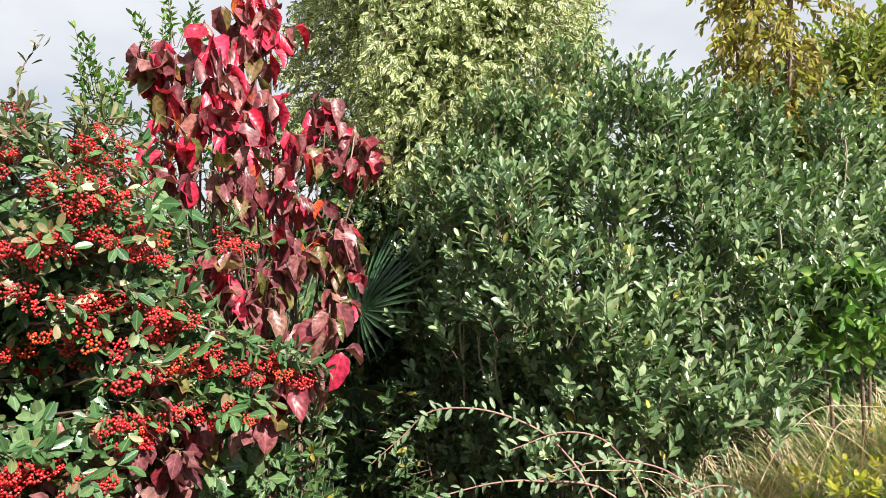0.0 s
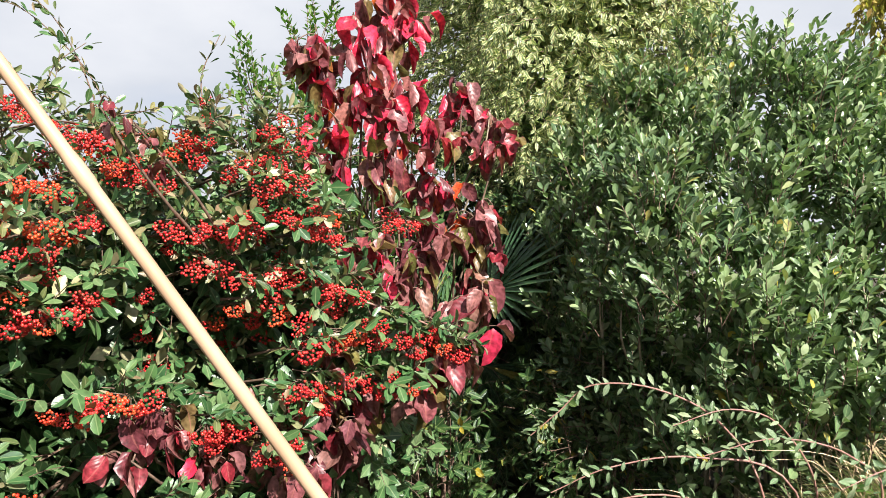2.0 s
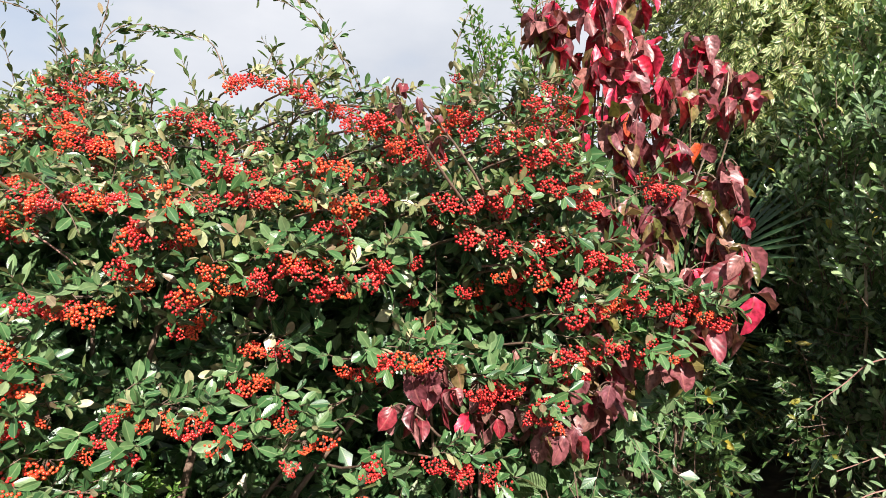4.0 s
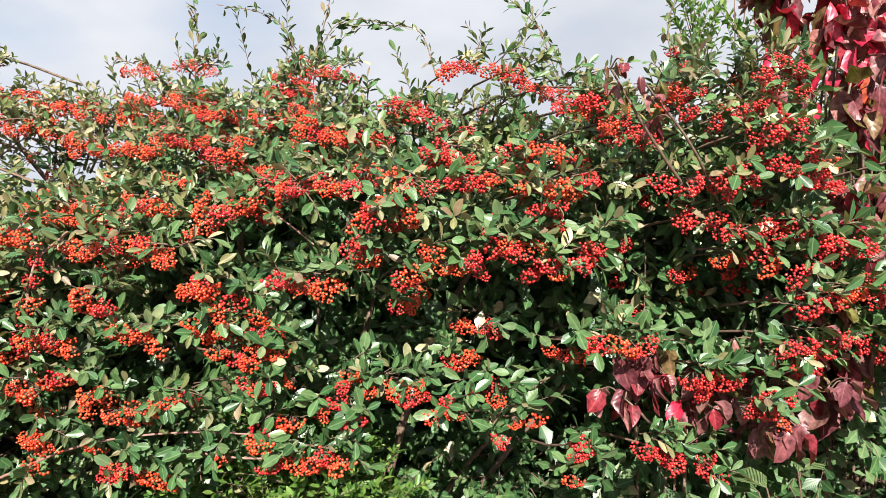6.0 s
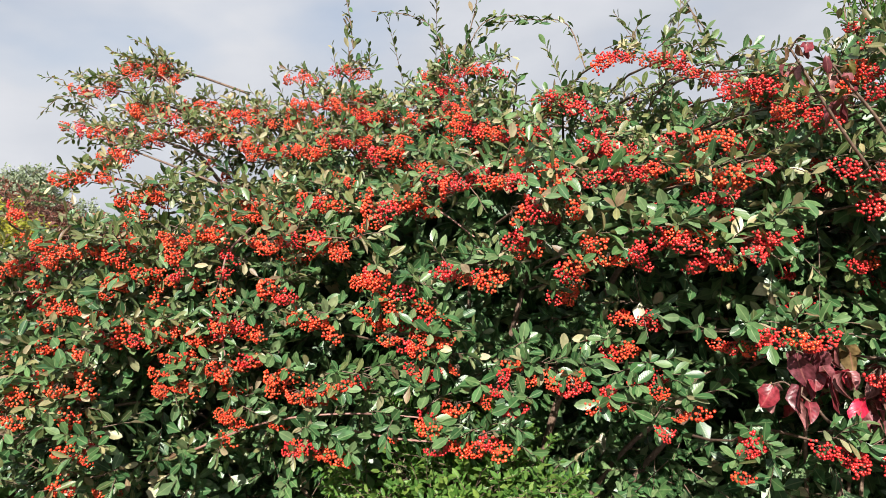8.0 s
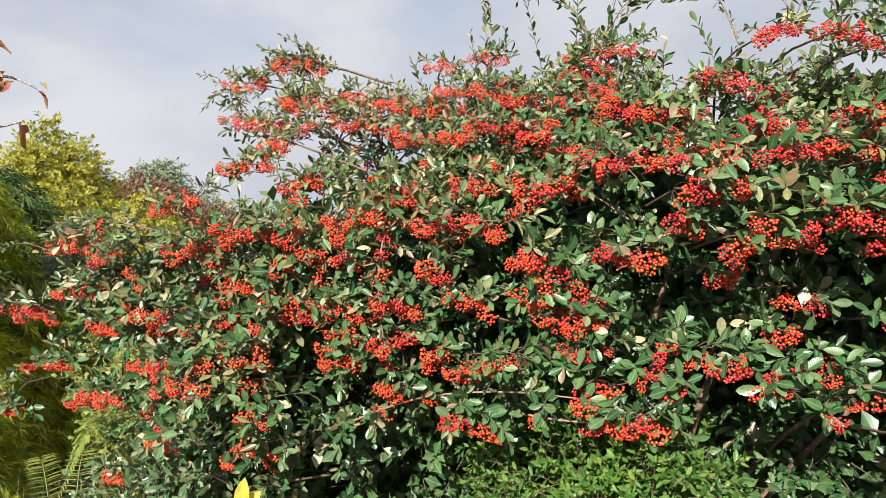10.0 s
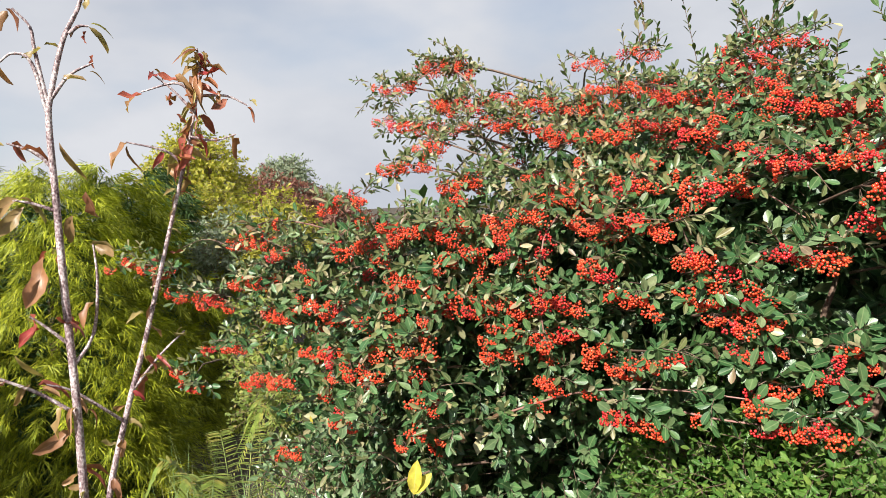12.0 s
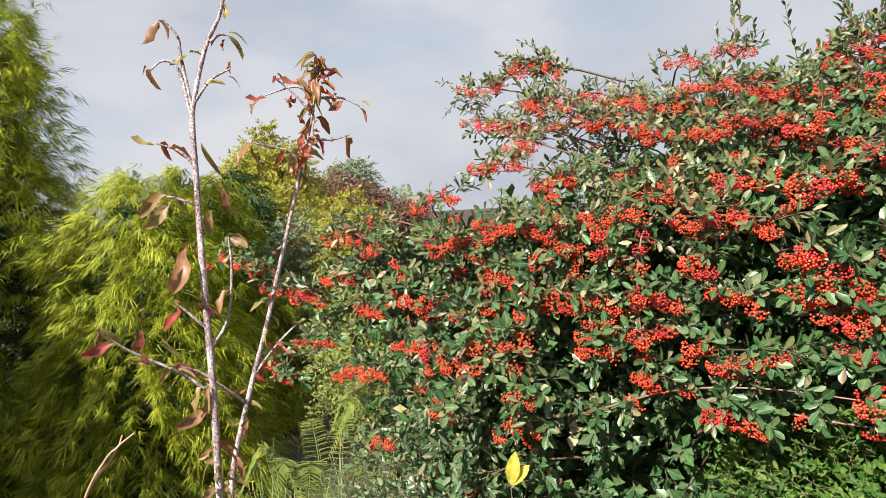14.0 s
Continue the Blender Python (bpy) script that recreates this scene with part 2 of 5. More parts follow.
CANE_STRAW = solid_material("tan_cane", [(0.3, (0.33, 0.20, 0.12)), (0.55, (0.47, 0.31, 0.20)), (0.8, (0.57, 0.42, 0.29))], rough=0.5, scale=60.0, bump_depth=0.0005, stretch=(1, 1, 0.2))
SAP_BARK = solid_material("silvery_bark", [(0.36, (0.06, 0.03, 0.035)), (0.45, (0.21, 0.14, 0.145)), (0.53, (0.36, 0.29, 0.29)), (0.63, (0.66, 0.61, 0.60))], rough=0.55, scale=260.0, bump_depth=0.0012, stretch=(1, 1, 0.8))
SOIL = solid_material("garden_soil", [(0.3, (0.022, 0.016, 0.011)), (0.55, (0.06, 0.045, 0.028)), (0.75, (0.10, 0.09, 0.045))], rough=0.95, scale=18.0, bump_depth=0.03)


# ---- geometry helpers ----
class Shape:
    """A small mesh to be repeated: points, faces, leaf coordinates by corner, material index by face."""
    def __init__(self, points, faces, uv=None, slots=None):
        self.p = np.array(points, float)
        self.loops = np.array([i for f in faces for i in f], int)
        self.count = np.array([len(f) for f in faces], int)
        flat = np.zeros((len(points), 2)) if uv is None else np.array(uv, float)
        self.uv = flat[self.loops]
        self.slots = np.zeros(len(faces), int) if slots is None else np.array(slots, int)


def spread(shape, turns, places):
    """The shape repeated with 3 x 3 turns (scale included) at the places: a chunk for build()."""
    n, k = len(places), len(shape.p)
    p = (np.einsum("nij,kj->nki", turns, shape.p) + places[:, None, :]).reshape(-1, 3)
    loops = (shape.loops[None, :] + (np.arange(n) * k)[:, None]).ravel()
    return p, loops, np.tile(shape.count, n), np.tile(shape.uv, (n, 1)), np.tile(shape.slots, n)


def still(shape):
    return spread(shape, np.eye(3)[None], np.zeros((1, 3)))


def build(name, chunks, mats, smooth=True):
    """One mesh out of chunks."""
    p = np.concatenate([c[0] for c in chunks])
    shift = np.cumsum([0] + [len(c[0]) for c in chunks[:-1]])
    loops = np.concatenate([c[1] + s for c, s in zip(chunks, shift)])
    count = np.concatenate([c[2] for c in chunks])
    uv = np.concatenate([c[3] for c in chunks])
    slots = np.concatenate([c[4] for c in chunks])
    me = bpy.data.meshes.new(name)
    me.vertices.add(len(p))
    me.vertices.foreach_set("co", p.astype(np.float32).ravel())
    me.loops.add(len(loops))
    me.loops.foreach_set("vertex_index", loops.astype(np.int32))
    me.polygons.add(len(count))
    me.polygons.foreach_set("loop_start", (np.cumsum(count) - count).astype(np.int32))
    me.polygons.foreach_set("material_index", slots.astype(np.int32))
    me.polygons.foreach_set("use_smooth", np.full(len(count), smooth))
    me.uv_layers.new(name="leaf").data.foreach_set("uv", uv.astype(np.float32).ravel())
    for m in mats if isinstance(mats, (list, tuple)) else [mats]:
        me.materials.append(m)
    me.update(calc_edges=True)
    me.validate()
    return me


def thing(name, base, label, category, group=""):
    ob = new(name)
    ob.location = base
    ob.empty_display_size = 0.1
    return tagged(ob, label, category, group)


def part(name, me, parent, label="", m=None, kind=""):
    """A mesh made in world places (or with the world pose m) under its thing."""
    ob = new(name, me)
    ob.parent = parent
    root = parent
    shift = Vector((0, 0, 0))
    while root:
        shift += root.location
        root = root.parent
    ob.matrix_basis = Matrix.Translation(-shift) @ (m or Matrix())
    return tagged(ob, label, kind=kind)


rng = np.random.default_rng(7)


def unit(v):
    return v / np.maximum(np.linalg.norm(v, axis=-1, keepdims=True), 1e-9)


def turns_for(axis, normal, size, width=None):
    """Turns whose y runs along axis and whose z leans to normal."""
    y = unit(axis)
    x = unit(np.cross(y, normal))
    z = np.cross(x, y)
    size = np.broadcast_to(size, len(y))
    w = size if width is None else np.broadcast_to(width, len(y))
    return np.stack([x * w[:, None], y * size[:, None], z * size[:, None]], axis=2)


def leaf_shape(width=0.45, stations=(0.12, 0.38, 0.66, 0.88), fold=0.18, curl=0.15, peak=0.5, twist=0.0, stalk=0.08, wave=0.0):
    """A blade one unit long: folded along the midrib, curling down to the tip, on a short stalk."""
    pts, uv = [(0, 0, 0)], [(0.5, 0)]
    for v in stations:
        w = width * 0.5 * (v / peak) ** 0.75 * math.exp(0.75 * (1 - v / peak)) if v < peak else width * 0.5 * (1 - ((v - peak) / (1 - peak)) ** 1.9) ** 0.8
        y, z = stalk + (1 - stalk) * v, -curl * v * v
        a = twist * v
        for s in (-1, 0, 1):
            lift = fold * w * 2 + wave * w * math.sin(9.0 * v + (1.3 if s > 0 else 0.0)) if s else 0.0
            pts.append((s * w * math.cos(a) - lift * math.sin(a), y, z + lift * math.cos(a) + s * w * math.sin(a)))
            uv.append((0.5 + 0.5 * s, v))
    pts.append((0, 1, -curl))
    uv.append((0.5, 1))
    n, faces = len(stations), [(0, 2, 1), (0, 3, 2)]
    for i in range(n - 1):
        a = 1 + 3 * i
        faces += [(a, a + 1, a + 4, a + 3), (a + 1, a + 2, a + 5, a + 4)]
    a, tip = 1 + 3 * (n - 1), len(pts) - 1
    faces += [(a, a + 1, tip), (a + 1, a + 2, tip)]
    return Shape(pts, faces, uv)


def lite_leaf(width=0.5, fold=0.15, curl=0.1, blunt=0.75, skew=0.0):
    """A cheap oval blade: two halves folded along the midrib."""
    w, f = width * 0.5, fold * width
    pts = [(0, 0, 0), (-0.88 * w, 0.32, f - 0.1 * curl), (-0.80 * w, blunt, 0.8 * f - 0.6 * curl + skew), (0, 1, -curl), (0.80 * w, blunt, 0.8 * f - 0.6 * curl - skew), (0.88 * w, 0.32, f - 0.1 * curl)]
    return Shape(pts, [(0, 3, 2, 1), (0, 5, 4, 3)], [(0.5, 0), (0.06, 0.32), (0.1, blunt), (0.5, 1), (0.9, blunt), (0.94, 0.32)])


def oval_leaf(width=0.5, fold=0.15, curl=0.1, skew=0.0):
    """A smooth oval blade, widest past the middle, folded along the midrib."""
    half = ((0.16, 0.42), (0.42, 0.92), (0.68, 1.0), (0.88, 0.62))
    pts, uv = [(0, 0, 0)], [(0.5, 0)]
    for sgn in (-1, 1):
        for y, w in half:
            pts.append((sgn * w * width * 0.5, y, fold * width * w - curl * y * y + sgn * skew * y))
            uv.append((0.5 + 0.46 * sgn * w, y))
    pts.append((0, 1, -curl))
    uv.append((0.5, 1))
    return Shape(pts, [(0, 9, 4, 3, 2, 1), (0, 5, 6, 7, 8, 9)], uv)


def tubes(paths, radii, sides=4, slot=0):
    """Tubes along paths (N, K, 3) with radii (N, K)."""
    n, k, _ = paths.shape
    tang = unit(np.gradient(paths, axis=1))
    ref = np.where(np.abs(tang[:, :, 2:3]) > 0.9, np.array([1.0, 0, 0]), np.array([0, 0, 1.0]))
    a = unit(np.cross(tang, ref))
    b = np.cross(tang, a)
    ang = np.arange(sides) * 2 * np.pi / sides
    ring = a[:, :, None, :] * np.cos(ang)[None, None, :, None] + b[:, :, None, :] * np.sin(ang)[None, None, :, None]
    p = (paths[:, :, None, :] + ring * radii[:, :, None, None]).reshape(-1, 3)
    i, j, s = np.meshgrid(np.arange(n), np.arange(k - 1), np.arange(sides), indexing="ij")
    at = lambda i, j, s: (i * k + j) * sides + s % sides
    loops = np.stack([at(i, j, s), at(i, j, s + 1), at(i, j + 1, s + 1), at(i, j + 1, s)], axis=-1).ravel()
    faces = n * (k - 1) * sides
    return p, loops, np.full(faces, 4), np.tile(np.array([0.5, 0.5]), (len(loops), 1)), np.full(faces, slot)


def tube(points, r0, r1, sides=7, slot=0, smooth=6):
    """One tapering limb through the points, rounded between them."""
    pts = np.array(points, float)
    t = np.linspace(0, len(pts) - 1, (len(pts) - 1) * smooth + 1)
    ext = np.vstack([2 * pts[0] - pts[1], pts, 2 * pts[-1] - pts[-2]])
    i = np.minimum(t.astype(int), len(pts) - 2)
    f = (t - i)[:, None]
    p0, p1, p2, p3 = ext[i], ext[i + 1], ext[i + 2], ext[i + 3]
    c = 0.5 * (2 * p1 + (p2 - p0) * f + (2 * p0 - 5 * p1 + 4 * p2 - p3) * f ** 2 + (3 * p1 - p0 - 3 * p2 + p3) * f ** 3)
    return tubes(c[None], np.linspace(r0, r1, len(c))[None], sides, slot), c


def noise3(p, scale, seed=0.0):
    """Smooth noise in -1..1 at places (N, 3)."""
    return np.array([noise.noise(Vector((q[0] * scale + seed, q[1] * scale - seed, q[2] * scale + 2 * seed))) for q in p])


def sprays(origins, ways, lengths, leaves, droop=0.25, size=0.045, open_angle=55, first=0.25, lift=0.6, tip_size=0.8, jitter=0.35, flat=0.0):
    """Twigs from the origins with leaves set round them. Returns twig paths and the leaves' places, axes, normals, sizes."""
    n = len(origins)
    ways = unit(ways)
    side = unit(np.cross(ways, np.array([0, 0, 1.0]) + 1e-3))
    over = np.cross(side, ways)
    bend = rng.normal(0, 0.12, (n, 1)) * side
    def point(u):
        u = np.asarray(u)
        return origins[:, None, :] + lengths[:, None, None] * (u[..., None] * ways[:, None, :] + (u ** 2)[..., None] * (bend[:, None, :] - droop * np.array([0, 0, 1.0])))
    ks = np.broadcast_to(np.linspace(0, 1, 5), (n, 5))
    paths = point(ks)
    us = first + (1 - first) * (np.arange(leaves) + 0.7) / leaves
    us = np.minimum(us[None, :] + rng.normal(0, 0.02, (n, leaves)), 1.0)
    at = point(us)
    tang = unit(ways[:, None, :] + 2 * us[..., None] * (bend[:, None, :] - droop * np.array([0, 0, 1.0])))
    ang = np.arange(leaves) * 2.4 + rng.uniform(0, 6.28, (n, 1)) + rng.normal(0, jitter, (n, leaves))
    if flat:
        ang = np.where(np.arange(leaves) % 2, 0.0, np.pi) + rng.normal(0, flat, (n, leaves))
    out = side[:, None, :] * np.cos(ang)[..., None] + over[:, None, :] * np.sin(ang)[..., None]
    op = np.radians(open_angle) * (1.15 - 0.6 * us)[..., None]
    axis = unit(tang * np.cos(op) + out * np.sin(op) + rng.normal(0, 0.12, (n, leaves, 3)))
    normal = unit(tang * np.sin(op) - out * np.cos(op) + np.array([0, 0, lift]) + rng.normal(0, 0.25, (n, leaves, 3)))
    sizes = size * (1 - (1 - tip_size) * us) * rng.uniform(0.7, 1.2, (n, leaves))
    return paths, at.reshape(-1, 3), axis.reshape(-1, 3), normal.reshape(-1, 3), sizes.ravel()


def leaf_chunks(shapes, at, axis, normal, sizes):
    pick = rng.integers(0, len(shapes), len(at))
    return [spread(s, turns_for(axis[pick == i], normal[pick == i], sizes[pick == i]), at[pick == i]) for i, s in enumerate(shapes) if (pick == i).any()]


def foliage(parent, shapes, at, axis, normal, sizes, mat, near=None, single=0, name="leaf", label="", fine=None):
    """Leaves under a plant: the nearest to a place of the plan as pieces of their own, the rest as one mass."""
    order = np.argsort(np.linalg.norm(at - np.array(near), axis=1)) if single else np.arange(len(at))
    own, rest = order[:single], order[single:]
    if single:
        meshes = [build(name, [still(s)], mat) for s in fine or shapes]
        turns = turns_for(axis[own], normal[own], sizes[own])
        for k, i in enumerate(own):
            m = Matrix(turns[k].tolist()).to_4x4()
            m.translation = at[i]
            part(name, meshes[k % len(meshes)], parent, m=m)
    if len(rest):
        part("foliage", build("foliage", leaf_chunks(shapes, at[rest], axis[rest], normal[rest], sizes[rest]), mat), parent, label, kind="stuff")


def twigs(parent, paths, mat, r0=0.0022, r1=0.0009, sides=3):
    radii = np.broadcast_to(np.linspace(r0, r1, paths.shape[1]), paths.shape[:2])
    part("twig", build("twig", [tubes(paths, radii, sides)], mat), parent, kind="stuff")


def ground_z(x, y):
    """The bank: it falls to the left and towards the camera, and levels out far away."""
    s = 0.16 * np.asarray(x) + 0.19 * np.asarray(y)
    return 1.5 * np.tanh(s / 1.5) + 0.40 * np.exp(-((x - 1.4) ** 2 + (y - 2.0) ** 2) / 1.0)


# ---- ground ----
def make_ground():
    edge = np.concatenate([-np.geomspace(1, 1500, 22)[::-1] - 9, np.linspace(-9.5, 9.5, 60), np.geomspace(1, 1500, 22) + 9])
    gx, gy = np.meshgrid(edge - 2, edge, indexing="ij")
    gz = ground_z(gx, gy) + 0.02 * np.sin(gx * 7.1 + gy * 3.3) * np.cos(gy * 6.1) * (np.hypot(gx, gy) < 30)
    p = np.stack([gx, gy, gz], -1).reshape(-1, 3)
    n = len(edge)
    i, j = np.meshgrid(np.arange(n - 1), np.arange(n - 1), indexing="ij")
    loops = np.stack([i * n + j, (i + 1) * n + j, (i + 1) * n + j + 1, i * n + j + 1], -1).ravel()
    me = build("ground", [(p, loops, np.full((n - 1) ** 2, 4), np.zeros((len(loops), 2)), np.zeros((n - 1) ** 2, int))], SOIL)
    tagged(new("ground", me), "dark garden soil on a sloping bank", "ground", kind="structure")


make_ground()

# ---- the berry shrub ----
# plan of the shrub: s runs along its face, d towards the viewer, z up
FACE_O, FACE_S, FACE_D = np.array([-1.7, 0.65]), np.array([-0.77, -0.64]), np.array([0.64, -0.77])


def face(s, d, z):
    s, d, z = np.broadcast_arrays(np.asarray(s, float), d, z)
    xy = FACE_O + s[..., None] * FACE_S + d[..., None] * FACE_D
    return np.concatenate([xy, z[..., None]], -1)


def crest(s):
    """Height of the shrub's outline."""
    return np.interp(s, [-1.75, -1.5, -1.35, -1.28, -1.2, -0.8, -0.63, -0.5, -0.14, 0.0, 0.17, 0.31, 0.5, 0.62, 0.8, 0.92, 1.02, 1.2, 1.6, 1.9, 2.15, 2.4], [1.32, 1.42, 1.48, 1.60, 1.94, 1.97, 1.90, 1.92, 1.95, 2.08, 2.05, 1.99, 2.05, 2.03, 1.92, 1.74, 1.56, 1.54, 1.52, 1.47, 1.33, 1.15])


def front(s, z):
    """How far the leaves come forward."""
    upper = np.interp(s, [-1.6, -1.15, -0.9, -0.5, 0.1, 2], [0.2, -0.25, 0.1, 0.55, 1.15, 1.2])
    d = 0.06 - upper * np.maximum(0, z - 1.45) - 0.5 * np.maximum(0, 1.0 - z) * np.interp(s, [0.3, 0.9], [1, -0.2])
    d = d + 0.30 * np.exp(-((s - 1.05) / 0.26) ** 2) * np.interp(z, [0.95, 1.25], [1, 0])
    d = d + 0.12 * np.exp(-((s + 0.25) / 0.42) ** 2) * np.interp(z, [1.46, 1.56, 1.75], [0, 1, 0.3])
    d = d - 0.20 * np.exp(-((s + 0.45) / 0.36) ** 2) * np.interp(z, [1.0, 1.15, 1.34, 1.42], [0.4, 1, 1, 0])
    d = np.maximum(d, -0.66)
    return d + np.interp(s, [-1.6, -1.2, 0.6, 1.0, 1.4, 2.0], [0.06, 0.06, 0.0, 0.06, 0.0, -0.22])


HOLLOWS = [(0.17, 1.49, 0.11, 0.05), (-0.07, 1.52, 0.16, 0.05), (0.22, 1.29, 0.10, 0.06), (-0.52, 1.34, 0.19, 0.07), (-0.20, 1.29, 0.15, 0.06), (-0.04, 1.03, 0.06, 0.03), (-0.30, 0.98, 0.08, 0.09), (-0.63, 1.12, 0.08, 0.05), (-0.73, 0.98, 0.07, 0.07), (0.46, 1.05, 0.05, 0.03), (-0.24, 1.49, 0.08, 0.04), (-0.44, 1.10, 0.05, 0.04), (-0.11, 1.22, 0.07, 0.04), (0.32, 1.22, 0.11, 0.07), (1.32, 0.94, 0.21, 0.03), (0.78, 1.08, 0.04, 0.03), (1.17, 1.34, 0.10, 0.04), (1.63, 1.06, 0.13, 0.04)]
# fruiting boughs, storey by storey: s and z of the inner and the outer end
BOUGHS_TOP = ((1.30, 2.13, 1.08, 2.09), (1.28, 2.13, 1.08, 2.09), (1.63, 2.09, 1.40, 2.06), (0.49, 2.08, 0.36, 2.04), (0.63, 2.04, 0.54, 2.02), (0.08, 2.04, -0.12, 1.94), (0.98, 1.95, 0.81, 1.91), (0.13, 1.95, -0.04, 1.89), (1.18, 1.94, 1.03, 1.90), (-0.39, 1.93, -0.48, 1.91), (1.11, 1.92, 0.95, 1.89), (0.54, 1.92, 0.25, 1.85), (-0.51, 1.90, -0.60, 1.85), (1.46, 1.90, 1.09, 1.83), (0.78, 1.87, 0.53, 1.85), (0.37, 1.88, 0.10, 1.81), (-0.60, 1.86, -0.72, 1.81), (0.99, 1.84, 0.84, 1.82), (-1.07, 1.84, -1.14, 1.82), (0.91, 1.84, 0.63, 1.77), (-0.25, 1.85, -0.40, 1.76), (0.10, 1.84, -0.13, 1.76), (-0.91, 1.80, -0.95, 1.80), (-1.07, 1.79, -1.14, 1.79))
BOUGHS_HIGH = ((-0.67, 1.80, -0.81, 1.75), (-0.89, 1.76, -0.93, 1.76), (1.13, 1.78, 1.01, 1.74), (-0.07, 1.77, -0.25, 1.71), (0.40, 1.78, 0.13, 1.71), (-1.01, 1.74, -1.12, 1.74), (-0.72, 1.75, -0.87, 1.72), (0.62, 1.74, 0.35, 1.74), (-1.05, 1.70, -1.13, 1.70), (-0.36, 1.72, -0.45, 1.68), (1.23, 1.68, 1.05, 1.68), (-0.56, 1.70, -0.71, 1.66), (-1.18, 1.65, -1.23, 1.65), (0.09, 1.67, -0.03, 1.62), (-1.08, 1.62, -1.13, 1.63), (-1.35, 1.62, -1.41, 1.62), (-0.21, 1.63, -0.36, 1.60), (-0.98, 1.61, -1.05, 1.62), (0.88, 1.63, 0.81, 1.60), (-0.41, 1.61, -0.51, 1.61), (-0.65, 1.60, -0.74, 1.61), (-0.03, 1.61, -0.20, 1.59), (0.96, 1.60, 0.83, 1.59), (-1.16, 1.60, -1.25, 1.59))
BOUGHS_UPPER = ((-0.88, 1.60, -0.99, 1.59), (0.58, 1.59, 0.47, 1.59), (0.39, 1.59, 0.28, 1.57), (-0.57, 1.58, -0.65, 1.56), (1.44, 1.55, 1.22, 1.59), (0.21, 1.53, 0.08, 1.58), (-0.21, 1.54, -0.33, 1.56), (0.64, 1.55, 0.43, 1.53), (-0.93, 1.51, -1.00, 1.51), (0.64, 1.49, 0.57, 1.52), (-1.04, 1.51, -1.20, 1.50), (0.79, 1.50, 0.67, 1.48), (0.48, 1.49, 0.23, 1.46), (1.08, 1.48, 0.82, 1.46), (-0.47, 1.46, -0.60, 1.46), (-1.23, 1.45, -1.29, 1.46), (-0.18, 1.46, -0.23, 1.45), (-0.69, 1.44, -0.74, 1.44), (1.82, 1.47, 1.51, 1.41), (-0.37, 1.44, -0.47, 1.41), (-0.60, 1.42, -0.65, 1.43), (-1.04, 1.43, -1.13, 1.42), (1.32, 1.43, 1.07, 1.41), (-1.18, 1.41, -1.26, 1.40))
BOUGHS_MIDDLE = ((-0.29, 1.41, -0.34, 1.41), (0.69, 1.41, 0.63, 1.40), (0.87, 1.39, 0.75, 1.40), (-0.03, 1.40, -0.15, 1.38), (0.20, 1.39, 0.13, 1.38), (0.43, 1.37, 0.39, 1.36), (-1.30, 1.36, -1.36, 1.37), (-1.36, 1.34, -1.46, 1.35), (-1.16, 1.32, -1.27, 1.35), (2.71, 1.35, 2.40, 1.30), (-1.46, 1.32, -1.52, 1.32), (-0.27, 1.33, -0.34, 1.32), (0.15, 1.34, 0.01, 1.30), (1.07, 1.32, 0.88, 1.29), (-1.53, 1.30, -1.60, 1.30), (2.01, 1.26, 1.68, 1.29), (0.19, 1.29, 0.01, 1.26), (0.38, 1.27, 0.28, 1.27), (-0.42, 1.27, -0.51, 1.26), (0.58, 1.27, 0.46, 1.24), (0.75, 1.26, 0.65, 1.24), (1.10, 1.25, 1.00, 1.23), (0.88, 1.24, 0.72, 1.24), (-1.14, 1.25, -1.21, 1.22))
BOUGHS_LOWER = ((1.49, 1.24, 1.27, 1.22), (-0.73, 1.22, -0.85, 1.23), (-1.29, 1.23, -1.39, 1.22), (-1.22, 1.22, -1.29, 1.23), (0.12, 1.22, -0.01, 1.22), (-1.39, 1.21, -1.48, 1.21), (2.33, 1.22, 2.01, 1.19), (-0.66, 1.20, -0.72, 1.20), (1.21, 1.19, 1.10, 1.20), (-1.19, 1.19, -1.23, 1.18), (-0.41, 1.18, -0.46, 1.18), (0.73, 1.17, 0.65, 1.19), (1.70, 1.16, 1.53, 1.19), (0.58, 1.16, 0.48, 1.17), (-0.98, 1.16, -1.02, 1.16), (0.08, 1.16, -0.02, 1.15), (-0.95, 1.18, -1.05, 1.14), (1.03, 1.17, 0.86, 1.13), (-0.15, 1.13, -0.28, 1.12), (-1.09, 1.12, -1.14, 1.12), (0.45, 1.12, 0.37, 1.11), (-0.48, 1.11, -0.54, 1.12), (0.73, 1.11, 0.61, 1.12), (0.34, 1.09, 0.20, 1.12))
BOUGHS_LOW = ((-0.28, 1.10, -0.33, 1.10), (-1.06, 1.10, -1.13, 1.09), (1.46, 1.06, 1.20, 1.09), (0.94, 1.07, 0.89, 1.07), (-0.09, 1.07, -0.17, 1.06), (-0.33, 1.07, -0.42, 1.06), (1.23, 1.01, 0.99, 1.08), (0.04, 1.04, -0.01, 1.04), (0.58, 1.04, 0.52, 1.00), (-0.52, 1.02, -0.59, 1.02), (0.87, 1.01, 0.84, 1.00), (2.21, 0.99, 1.95, 0.99), (1.08, 0.97, 1.02, 0.97), (-0.00, 0.98, -0.14, 0.96), (-0.85, 0.98, -1.01, 0.92), (-0.68, 0.93, -0.71, 0.97), (0.41, 0.95, 0.26, 0.93), (1.90, 0.88, 1.55, 0.95), (0.89, 0.90, 0.84, 0.89), (2.35, 0.88, 2.21, 0.79), (1.63, 0.68, 1.45, 0.73))


